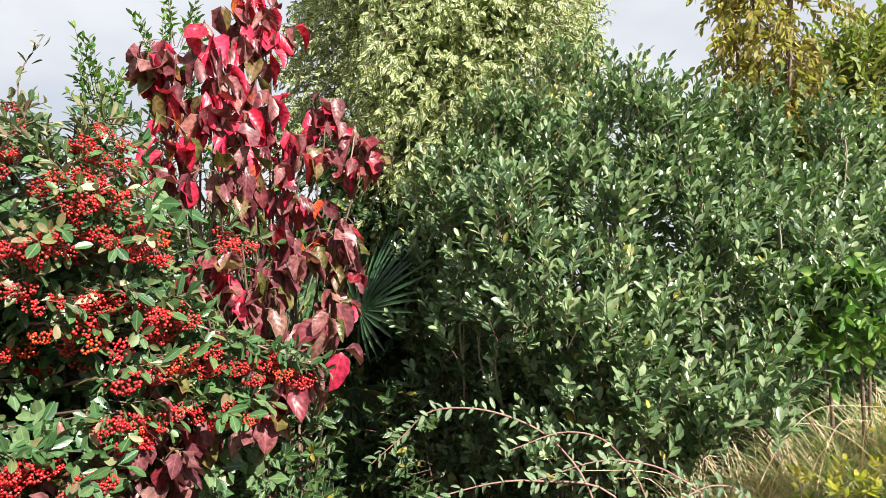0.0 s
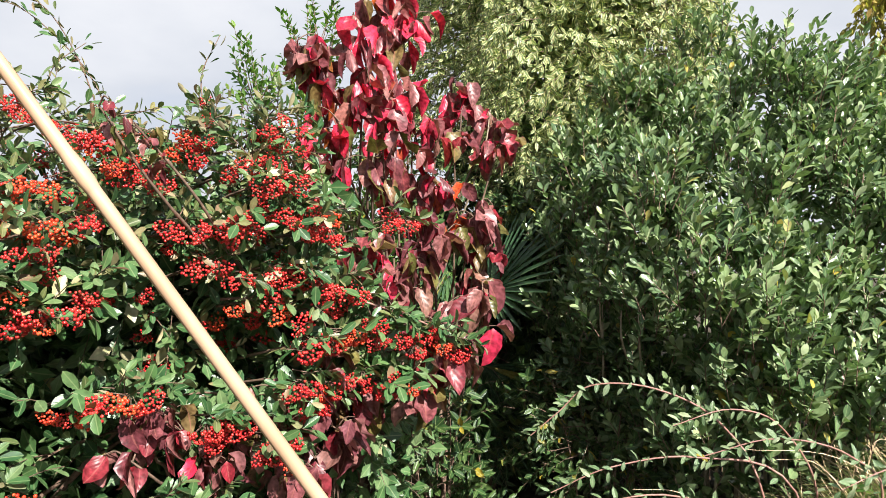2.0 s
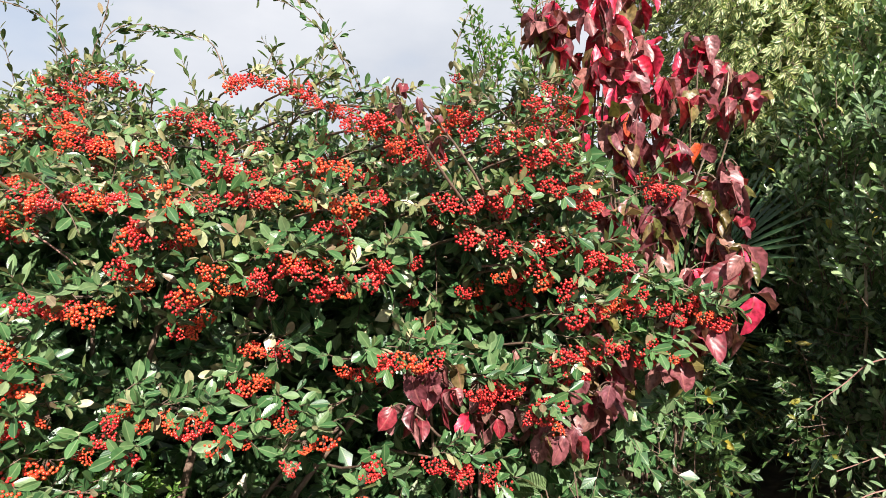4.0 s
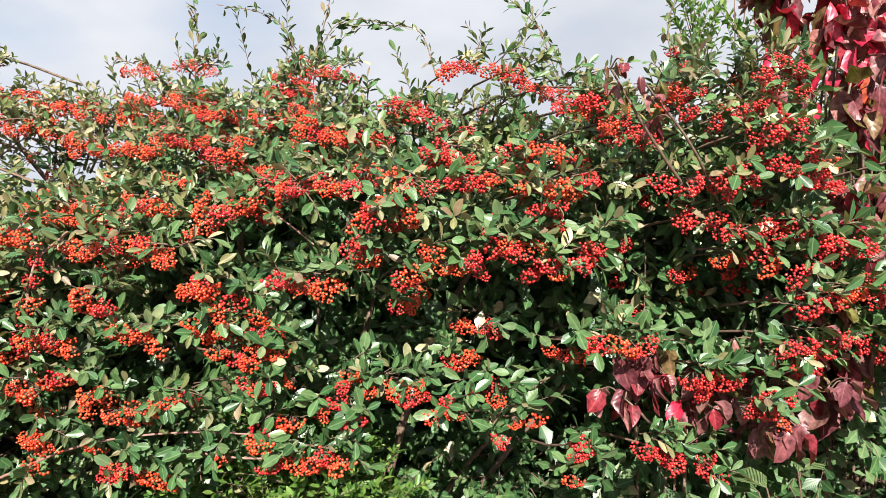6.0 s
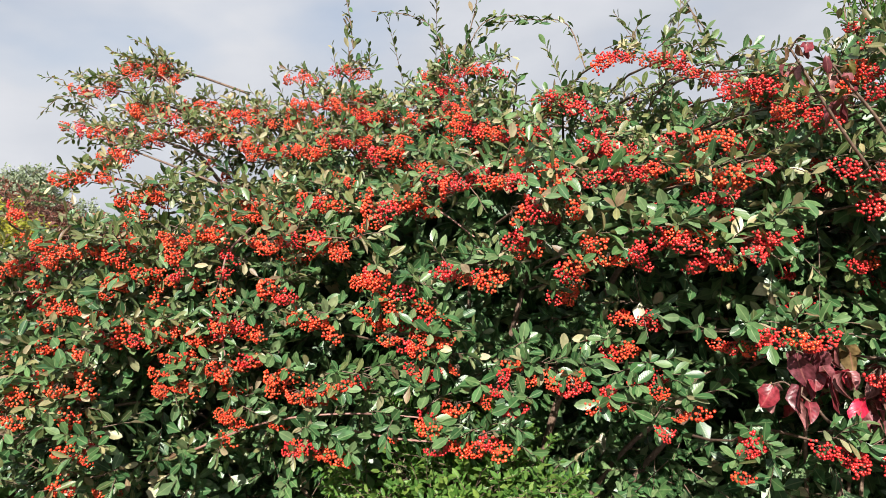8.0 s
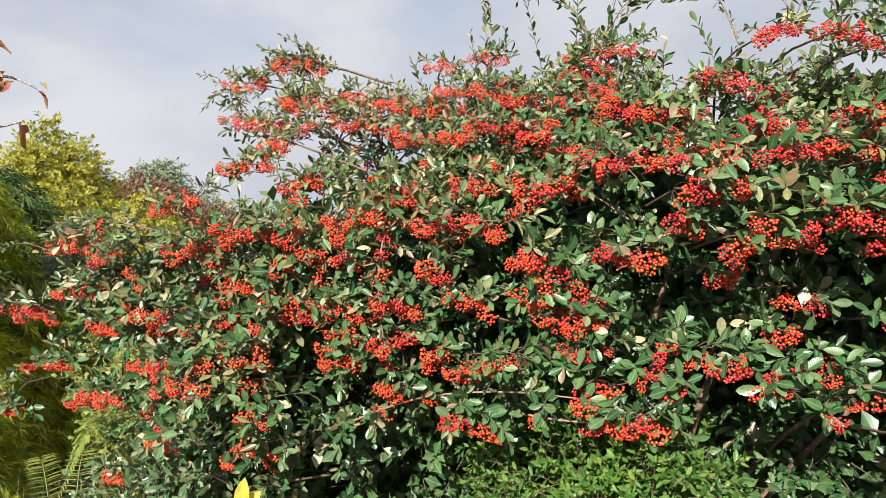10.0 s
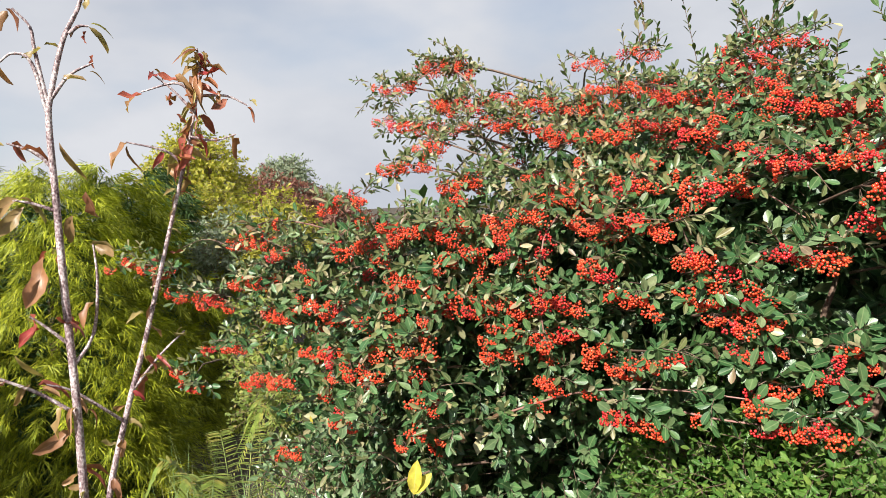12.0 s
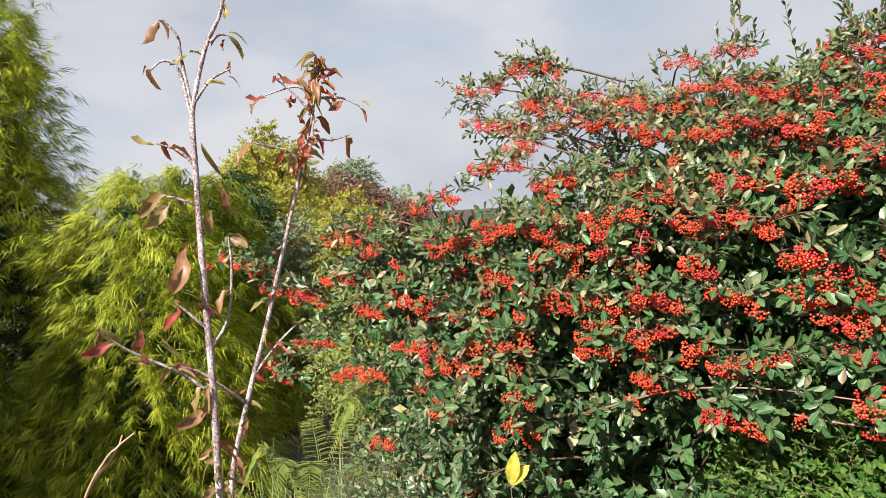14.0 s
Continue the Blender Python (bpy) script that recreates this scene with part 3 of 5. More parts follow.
def hollow(s, z):
    h = np.zeros_like(s)
    for hs, hz, ws, wz in HOLLOWS:
        h = np.maximum(h, np.exp(-((s - hs) / (1.45 * ws)) ** 2 - ((z - hz) / (1.4 * wz)) ** 2))
    return h


def berry_clusters(count, segments, rings):
    """Shapes of dense domed heads of berries on forked stalks, about one unit wide."""
    ball = bmesh.new()
    bmesh.ops.create_uvsphere(ball, u_segments=segments, v_segments=rings, radius=1)
    bv = np.array([v.co[:] for v in ball.verts])
    bf = [[v.index for v in f.verts] for f in ball.faces]
    ball.free()
    made = []
    for c in range(count):
        n = 36 + (c * 5) % 13
        pts, faces, slots, spots = [], [], [], []
        lobe, turn = rng.uniform(0.08, 0.26), rng.uniform(0, 6.28)
        for tries in range(4000):
            if len(spots) == n:
                break
            a = rng.uniform(0, 6.28)
            r = 0.44 * math.sqrt(rng.random()) * (1 + lobe * math.sin(3 * a + turn))
            q = np.array([1.15 * r * math.cos(a), 0.82 * r * math.sin(a), 0.20 - 1.35 * r * r + rng.normal(0, 0.03)])
            if all(np.linalg.norm(q - o) > 0.084 for o in spots):
                spots.append(q)
        for q in spots:
            k = len(pts)
            rad = 0.059 * rng.uniform(0.82, 1.15)
            pts += list(bv * rad * np.array([1, 1, 0.94]) + q)
            faces += [[i + k for i in f] for f in bf]
            slots += [0] * len(bf)
        for q in spots[::4]:
            k = len(pts)
            a, b = np.array([0, 0, -0.38]) + 0.25 * q * np.array([1, 1, 0]), q - np.array([0, 0, 0.06])
            for end, rr in ((a, 0.014), (b, 0.010)):
                for j in range(3):
                    pts.append(end + rr * np.array([math.cos(j * 2.1), math.sin(j * 2.1), 0]))
            for j in range(3):
                faces.append([k + j, k + (j + 1) % 3, k + 3 + (j + 1) % 3, k + 3 + j])
                slots.append(1)
        made.append(Shape(pts, faces, None, slots))
    return made


def make_berry_shrub():
    base = (-2.1, 1.0, float(ground_z(-2.1, 1.0)))
    shrub = thing("berry_shrub", base, "large arching evergreen shrub laden with bunches of red berries", "shrub")
    # limbs
    limbs = []
    root = np.array(base)
    for s1, d1, z1, r in ((-1.2, -0.1, 1.5, 0.016), (-0.7, -0.1, 1.75, 0.02), (-0.3, -0.25, 1.7, 0.018), (0.0, -0.3, 1.35, 0.016), (0.3, -0.45, 1.95, 0.02), (0.7, -0.3, 1.5, 0.018), (1.1, -0.5, 1.85, 0.02), (1.4, -0.2, 1.3, 0.014), (0.9, 0.0, 1.0, 0.012), (-0.9, -0.2, 1.1, 0.014), (0.35, -0.1, 1.0, 0.012)):
        end = face(s1, d1 - 0.16, z1)
        mid = root * 0.45 + end * 0.55 + np.array([0, 0, 0.12]) + rng.normal(0, 0.05, 3)
        mid2 = root * 0.8 + end * 0.2 + rng.normal(0, 0.04, 3)
        limbs.append(tube([root + np.append(rng.normal(0, 0.08, 2), -0.05), mid2, mid, end], r, r * 0.35)[0])
    for c in limbs:
        part("limb", build("limb", [c], TWIG), shrub)
    # fruiting boughs: rows of berry heads under tufts of leaves
    out = np.append(FACE_D, 0.0)
    rows = np.array(BOUGHS_TOP + BOUGHS_HIGH + BOUGHS_UPPER + BOUGHS_MIDDLE + BOUGHS_LOWER + BOUGHS_LOW)
    rs, rz, rd, rt, row_paths = [], [], [], [], []
    for s0, z0, s1, z1 in rows:
        wide = math.hypot(s1 - s0, z1 - z0) * (0.8 if s0 > 1.2 else 1.0)
        k = max(3, round(wide / (0.028 if s0 > 0.15 else 0.034)) + 1)
        u = np.linspace(0, 1, k)
        ss, zz = s0 + (s1 - s0) * u + rng.normal(0, 0.007, k), z0 + (z1 - z0) * u - 0.03 * (u - 0.5) ** 2 + rng.normal(0, 0.013, k)
        dd = front(ss, zz) + 0.035 + rng.normal(0, 0.018, k) + rng.normal(0, 0.02)
        rs.append(ss), rz.append(zz), rd.append(dd), rt.append(np.full(k, np.sign(s1 - s0)))
        if s1 > 0.78 and z1 > 1.6:
            ends = face(np.array([s1 - 0.26, s1, s0]), np.array([dd[-1] - 0.05, dd[-1] - 0.03, dd[0] - 0.03]), np.array([z1 - 0.10, z1 + 0.015, z0 + 0.01]))
        else:
            ends = face(np.array([s0 + 0.35 * (s0 - s1) + 0.05, s0, s1]), np.array([dd[0] - 0.34, dd[0] - 0.05, dd[-1] - 0.03]), np.array([z0 - 0.05, z0 + 0.01, z1 + 0.01]))
        g = np.linspace(0, 1, 7)[:, None]
        row_paths.append(ends[0] * (1 - g) ** 2 + ends[1] * 2 * g * (1 - g) + ends[2] * g ** 2)
    rs, rz, rd, rt = (np.concatenate(v) for v in (rs, rz, rd, rt))
    heads = face(rs, rd, rz)
    arch = heads[(rs > 0.82) & (rz > 1.6)]
    arch = arch + rng.normal(0, 0.03, arch.shape)
    each = 2
    orow = np.repeat(heads, each, 0) - np.repeat([0.045], len(heads) * each)[:, None] * out + np.array([0, 0, 0.012]) + rng.normal(0, 0.012, (len(heads) * each, 3))
    orow = np.concatenate([orow, arch - 0.03 * out])
    wrow = np.append(np.repeat(rt, each), np.ones(len(arch)))[:, None] * np.append(FACE_S, 0) * 0.45 + rng.normal(0, 0.55, orow.shape) * np.array([1, 1, 0.5]) + out * 0.42 + np.array([0, 0, 0.38])
    prow, arow, xrow, nrow, zrow = sprays(orow, wrow, rng.uniform(0.05, 0.10, len(orow)), 6, droop=0.2, size=0.054, lift=1.0, first=0.15, open_angle=60)
    # leafy boughs between them
    step = 0.078
    gs, gz = np.meshgrid(np.arange(-1.64, 2.15, step), np.arange(0.62, 2.1, step), indexing="ij")
    s, z = gs.ravel() + rng.uniform(-0.05, 0.05, gs.size), gz.ravel() + rng.uniform(-0.05, 0.05, gs.size)
    low = np.interp(s, [-1.6, -1.3, -1.0, -0.8, -0.5, -0.05, 0.45, 0.6, 1.2, 1.5, 1.8], [1.34, 1.24, 1.12, 1.0, 0.92, 1.02, 1.02, 0.70, 0.58, 0.72, 1.0])
    hang = np.min(np.abs(s[:, None] - 0.5 * (rows[:, 0] + rows[:, 2])) - 0.5 * np.abs(rows[:, 0] - rows[:, 2]) + 9 * (np.abs(z[:, None] - 0.5 * (rows[:, 1] + rows[:, 3]) - 0.035) > 0.05), axis=1)
    borne = hang < 0.04
    ok = (z > low) & (z < crest(s) - 0.03) & (hollow(s, z) < rng.uniform(0.10, 0.36, len(s))) & (borne | (rng.random(len(s)) < np.interp(z, [1.0, 1.15, 1.55, 1.7], [0.75, 0.42, 0.42, 0.7]) + np.interp(s, [-0.95, -0.8], [0.4, 0.0])))
    s, z, borne = s[ok], z[ok], borne[ok]
    lump = noise3(face(s, 0.0, z), 2.6, 3.1) * 0.10 + noise3(face(s, 0.0, z), 6.5, 9.0) * 0.05
    d = front(s, z) - np.where(borne, 0.05, 0.13) + lump + rng.uniform(-0.14, 0.04, len(s)) - 0.4 * hollow(s, z)
    n = len(s)
    top = crest(s)
    up = np.clip((z - (top - 0.22)) / 0.22, 0, 1.3)
    tip = face(s, d, z)
    shift_s, rise = rng.normal(0, 0.13, n), 0.02 + rng.normal(0, 0.05, n)
    start = face(s + shift_s, d - 0.30 + 0.18 * up, z - rise - 0.22 * up)
    knee = start * 0.45 + tip * 0.55 + np.array([0, 0, 0.055])
    f5 = np.linspace(0, 1, 7)
    boughs = start[:, None] * ((1 - f5) ** 2)[:, None] + knee[:, None] * (2 * f5 * (1 - f5))[:, None] + tip[:, None] * (f5 ** 2)[:, None]
    per = 9
    f = np.linspace(0.30, 1.0, per)[None, :] + rng.normal(0, 0.03, (n, per))
    f[:, -1] = 1.0
    o = (start[:, None] * ((1 - f) ** 2)[..., None] + knee[:, None] * (2 * f * (1 - f))[..., None] + tip[:, None] * (f ** 2)[..., None]).reshape(-1, 3)
    tang = unit(tip - start)
    ways = (np.repeat(tang, per, 0) * np.tile(np.linspace(0.3, 1.2, per), n)[:, None] + rng.normal(0, 0.62, (n * per, 3)) * np.array([1, 1, 0.55]) + np.array([0, 0, 0.12]) + out * 0.25)
    paths, at, axis, normal, sizes = sprays(o, ways, rng.uniform(0.05, 0.115, n * per), 7, droop=0.2, size=0.055, lift=1.0, first=0.1, open_angle=62)
    paths, boughs_all = np.concatenate([paths, prow]), np.concatenate([boughs, np.array(row_paths)])
    at, axis, normal, sizes = (np.concatenate(v) for v in ((at, arow), (axis, xrow), (normal, nrow), (sizes, zrow)))
    along = (at[:, :2] - FACE_O) @ FACE_S
    sizes = sizes * np.interp(along, [-1.2, -0.2, 0.5, 1.3], [1.0, 1.0, 0.92, 0.95]) * np.interp(at[:, 2], [1.45, 1.8], [1.0, 0.76])
    # loose twigs filling behind the boughs
    m = 1500
    sf = rng.uniform(-1.55, 1.9, m)
    zf = 0.6 + (crest(sf) - 0.68) * rng.random(m)
    ok = hollow(sf, zf) < 0.10
    sf, zf = sf[ok], zf[ok]
    m = len(sf)
    of = face(sf, front(sf, zf) - rng.uniform(0.28, 0.6, m) - 0.6 * hollow(sf, zf), zf - 0.06)
    wf = np.concatenate([rng.normal(0, 0.7, m)[:, None] * FACE_S + rng.normal(0.7, 0.4, m)[:, None] * FACE_D, rng.normal(0.1, 0.4, (m, 1))], 1)
    pf, af, xf, nf, zfs = sprays(of, wf, rng.uniform(0.15, 0.3, m), 10, size=0.062, lift=0.9)
    # inner and back leaves that close the crown
    m = 5200
    s2 = rng.uniform(-1.3, 1.8, m)
    z2 = 0.45 + (crest(s2) - 0.56) * rng.random(m)
    o2 = face(s2, front(s2, z2) - rng.uniform(0.55, 1.35, m) - 0.25 * hollow(s2, z2), z2 - 0.1)
    w2 = np.concatenate([rng.normal(0, 1, (m, 2)), rng.normal(0.1, 0.5, (m, 1))], 1)
    p2, a2, x2, n2, z2s = sprays(o2, w2, rng.uniform(0.25, 0.4, m), 9, size=0.088)
    # upright shoots above the outline
    shoots = ((-1.25, 0.10, 1.62, 0.30, 0.2), (-0.95, 0.0, 1.72, 0.26, -0.2), (-0.66, -0.45, 1.80, 0.42, 0.5), (-0.62, -0.42, 1.78, 0.40, -0.1), (-0.35, -0.3, 1.75, 0.30, 0.3), (0.02, -0.5, 1.85, 0.30, 0.25), (0.12, -0.55, 1.85, 0.42, -0.1), (0.20, -0.6, 1.80, 0.45, 0.15),
              (0.10, -0.6, 1.95, 0.35, -0.8), (0.40, -0.56, 1.85, 0.38, 0.05), (0.44, -0.6, 1.80, 0.36, 0.1), (0.62, -0.6, 1.8, 0.30, 0.3), (1.20, -0.58, 1.95, 0.22, 0.6), (-1.1, 0.2, 1.68, 0.30, 0.9), (-1.45, 0.1, 1.35, 0.3, 0.5))
    sh = np.array(shoots)
    o3 = face(sh[:, 0], sh[:, 1], sh[:, 2])
    w3 = np.concatenate([sh[:, 4:5] * FACE_S, np.ones((len(sh), 1))], 1)
    p3, a3, x3, n3, z3 = sprays(o3, w3, sh[:, 3], 20, droop=0.1, size=0.043, first=0.1, open_angle=45)
    # long low arching branches with bare pinkish wood
    arcs = []
    for pts in (((-1.0, -0.05, 1.43), (-1.25, 0.10, 1.44), (-1.45, 0.15, 1.38), (-1.57, 0.16, 1.32)), ((0.55, -0.05, 1.50), (0.57, 0.06, 1.42), (0.58, 0.08, 1.25), (0.57, 0.05, 1.05)), ((0.75, 0.0, 0.88), (0.5, 0.03, 0.98), (0.25, 0.06, 1.02), (0.0, 0.09, 1.02)), ((-0.25, -0.30, 1.43), (-0.15, -0.26, 1.40), (-0.02, -0.2, 1.37), (0.05, -0.18, 1.35)),
                ((0.9, -0.62, 1.68), (1.05, -0.62, 1.80), (1.2, -0.60, 1.84), (1.34, -0.52, 1.78)), ((1.0, -0.5, 1.95), (1.15, -0.56, 2.08), (1.3, -0.56, 2.06), (1.45, -0.5, 1.96)), ((1.3, -0.2, 1.40), (1.5, 0.0, 1.50), (1.65, 0.05, 1.50), (1.8, 0.05, 1.42)), ((0.3, -0.3, 1.55), (0.15, -0.2, 1.57), (0.02, -0.05, 1.53), (-0.08, 0.0, 1.46)), ((0.35, -0.1, 0.93), (0.15, -0.02, 0.93), (0.0, 0.0, 0.93), (-0.15, 0.0, 0.92))):
        q = np.array(pts)
        chunk, line = tube(face(q[:, 0], q[:, 1], q[:, 2]), 0.0038, 0.0018, sides=6)
        part("branch", build("branch", [chunk], PALE_WOOD if len(arcs) in (3, 4) else PINK_WOOD), shrub, "bare pinkish-grey branch")
        arcs.append(line)
    o4 = np.concatenate([l[3::2] for l in arcs])
    tang = np.concatenate([unit(np.gradient(l, axis=0))[3::2] for l in arcs])
    w4 = tang * 0.7 + rng.normal(0, 0.5, o4.shape) + np.array([0, 0, 0.25])
    p4, a4, x4, n4, z4 = sprays(o4, w4, rng.uniform(0.05, 0.11, len(o4)), 9, size=0.047, lift=0.9, first=0.1)
    sky = (((-0.80, -0.50, 1.92), (-0.74, -0.50, 2.06), (-0.66, -0.50, 2.16), (-0.56, -0.50, 2.24), (-0.46, -0.50, 2.26)), ((-0.76, -0.48, 1.95), (-0.70, -0.50, 2.12), (-0.62, -0.50, 2.25), (-0.52, -0.50, 2.30)), ((-0.38, -0.42, 1.95), (-0.33, -0.48, 2.10), (-0.23, -0.50, 2.13), (-0.10, -0.50, 2.13)), ((-1.0, -0.1, 1.85), (-0.98, -0.12, 2.0), (-1.03, -0.14, 2.13)), ((0.02, -0.5, 1.98), (-0.05, -0.5, 2.12), (-0.14, -0.5, 2.15), (-0.27, -0.5, 2.12)),
           ((0.05, -0.5, 2.0), (0.10, -0.5, 2.13), (0.18, -0.5, 2.18), (0.28, -0.5, 2.20)), ((0.0, -0.5, 2.05), (-0.04, -0.5, 2.18), (-0.06, -0.5, 2.30)), ((0.39, -0.55, 2.1), (0.40, -0.55, 2.22), (0.42, -0.55, 2.33)), ((-0.62, -0.45, 1.95), (-0.64, -0.48, 2.08), (-0.72, -0.5, 2.17)), ((1.10, -0.55, 2.05), (1.14, -0.55, 2.15), (1.22, -0.55, 2.20)), ((1.35, -0.5, 1.95), (1.46, -0.48, 2.0), (1.55, -0.46, 1.94)), ((1.80, 0.0, 1.40), (1.95, 0.02, 1.45), (2.10, 0.02, 1.42)))
    a5, x5, n5 = [], [], []
    for pts in sky:
        q = np.array(pts)
        chunk, line = tube(face(q[:, 0], q[:, 1], q[:, 2]), 0.0024, 0.0010, sides=5)
        part("branch", build("branch", [chunk], TWIG), shrub)
        fine_line = np.repeat(line, 2, 0) + rng.normal(0, 0.006, (2 * len(line), 3))
        way = np.repeat(unit(np.gradient(line, axis=0)), 2, 0)
        a5.append(fine_line), x5.append(way * 0.8 + rng.normal(0, 0.55, way.shape)), n5.append(np.array([0, 0, 0.8]) + rng.normal(0, 0.5, way.shape))
    a5, x5, n5 = np.concatenate(a5), np.concatenate(x5), np.concatenate(n5)
    z5 = rng.uniform(0.022, 0.040, len(a5))
    twigs(shrub, np.concatenate([p[:, ::2] for p in (paths, pf, p3, p4)]), TWIG, 0.0018)
    twigs(shrub, boughs_all[:, ::2], TWIG, 0.0045, 0.0018, 4)
    shapes = [oval_leaf(0.44, 0.10, 0.10), oval_leaf(0.48, 0.06, 0.18, skew=0.04), oval_leaf(0.40, 0.14, 0.04, skew=-0.04), oval_leaf(0.46, 0.08, 0.25)]
    fine = [leaf_shape(0.46, (0.12, 0.36, 0.62, 0.88), fold=0.16, curl=0.12, peak=0.56, wave=0.1), leaf_shape(0.52, (0.12, 0.36, 0.62, 0.88), fold=0.10, curl=0.22, twist=0.2, peak=0.56, wave=0.12), leaf_shape(0.42, (0.12, 0.36, 0.62, 0.88), fold=0.24, curl=0.05, twist=-0.25, peak=0.55)]
    at, axis, normal, sizes = (np.concatenate(v) for v in ((at, a3, a4, a5), (axis, x3, x4, x5), (normal, n3, n4, n5), (sizes, z3, z4, z5)))
    young = rng.random(len(at)) < np.interp(at[:, 2], [1.2, 1.5, 1.9], [0.08, 0.42, 0.68]) + np.interp((at[:, :2] - FACE_O) @ FACE_S, [0.1, 0.6, 1.3], [0.0, 0.30, 0.5])
    foliage(shrub, shapes, at[~young], axis[~young], normal[~young], sizes[~young], COTO_LEAF, near=(-1.2, 0.7, 1.4), single=300, fine=fine)
    narrow = [oval_leaf(0.36, 0.14, 0.10), oval_leaf(0.32, 0.20, 0.2, skew=0.04), oval_leaf(0.40, 0.10, 0.05, skew=-0.04)]
    foliage(shrub, narrow, at[young], axis[young], normal[young], sizes[young] * 0.92, YOUNG_LEAF, label="olive young leaves with buff felted undersides")
    foliage(shrub, [leaf_shape(0.6, (0.5,), fold=0.1)], np.concatenate([af, a2]), np.concatenate([xf, x2]), np.concatenate([nf, n2]), np.concatenate([zfs, z2s]), COTO_LEAF)
    # berries: the heads of the fruiting boughs, a few between them and along the bare branches
    few = np.flatnonzero(rng.random(n) < np.interp(z, [0.9, 1.3, 1.6], [0.08, 0.18, 0.54]))
    between = np.repeat(tip[few], 2, 0) + rng.normal(0, 0.026, (2 * len(few), 3)) + out * 0.02
    bp = np.concatenate([heads, between, o4[rng.random(len(o4)) < 0.35]])
    up_way = unit(out * 0.80 + np.array([0, 0, -0.28]) + rng.normal(0, 0.30, (len(bp), 3)))
    bp = bp - np.array([0, 0, 0.012])
    x = unit(np.append(FACE_S, 0.0) + rng.normal(0, 0.35, (len(bp), 3)))
    x = unit(x - up_way * np.sum(x * up_way, 1)[:, None])
    size = rng.uniform(0.046, 0.074, len(bp)) * np.interp(bp[:, 2], [1.45, 1.85], [1.0, 0.86])
    turns = np.stack([x, np.cross(up_way, x), up_way], 2) * size[:, None, None]
    ripe = rng.random(len(bp)) < np.interp((bp[:, :2] - FACE_O) @ FACE_S, [-1.0, -0.4, 0.5], [0.9, 0.6, 0.12])
    fine_heads, plain = berry_clusters(9, 6, 4), berry_clusters(9, 5, 3)
    meshes = {skin: [build("fruit_head", [still(h)], [skin, TWIG]) for h in fine_heads] for skin in (BERRY, CRIMSON_BERRY)}
    order = np.argsort(np.linalg.norm(bp - np.array([-1.3, 0.6, 1.4]), axis=1))
    for k, i in enumerate(order[:300]):
        mt = Matrix(turns[i].tolist()).to_4x4()
        mt.translation = bp[i]
        part("fruit_head", meshes[CRIMSON_BERRY if ripe[i] else BERRY][k % 9], shrub, "bunch of red berries" if k == 0 else "", m=mt)
    for skin, mine in ((BERRY, ~ripe), (CRIMSON_BERRY, ripe)):
        rest = order[300:][mine[order[300:]]]
        part("berry", build("berry", [spread(h, turns[rest[j::9]], bp[rest[j::9]]) for j, h in enumerate(plain) if len(rest[j::9])], [skin, TWIG]), shrub, kind="stuff")


make_berry_shrub()


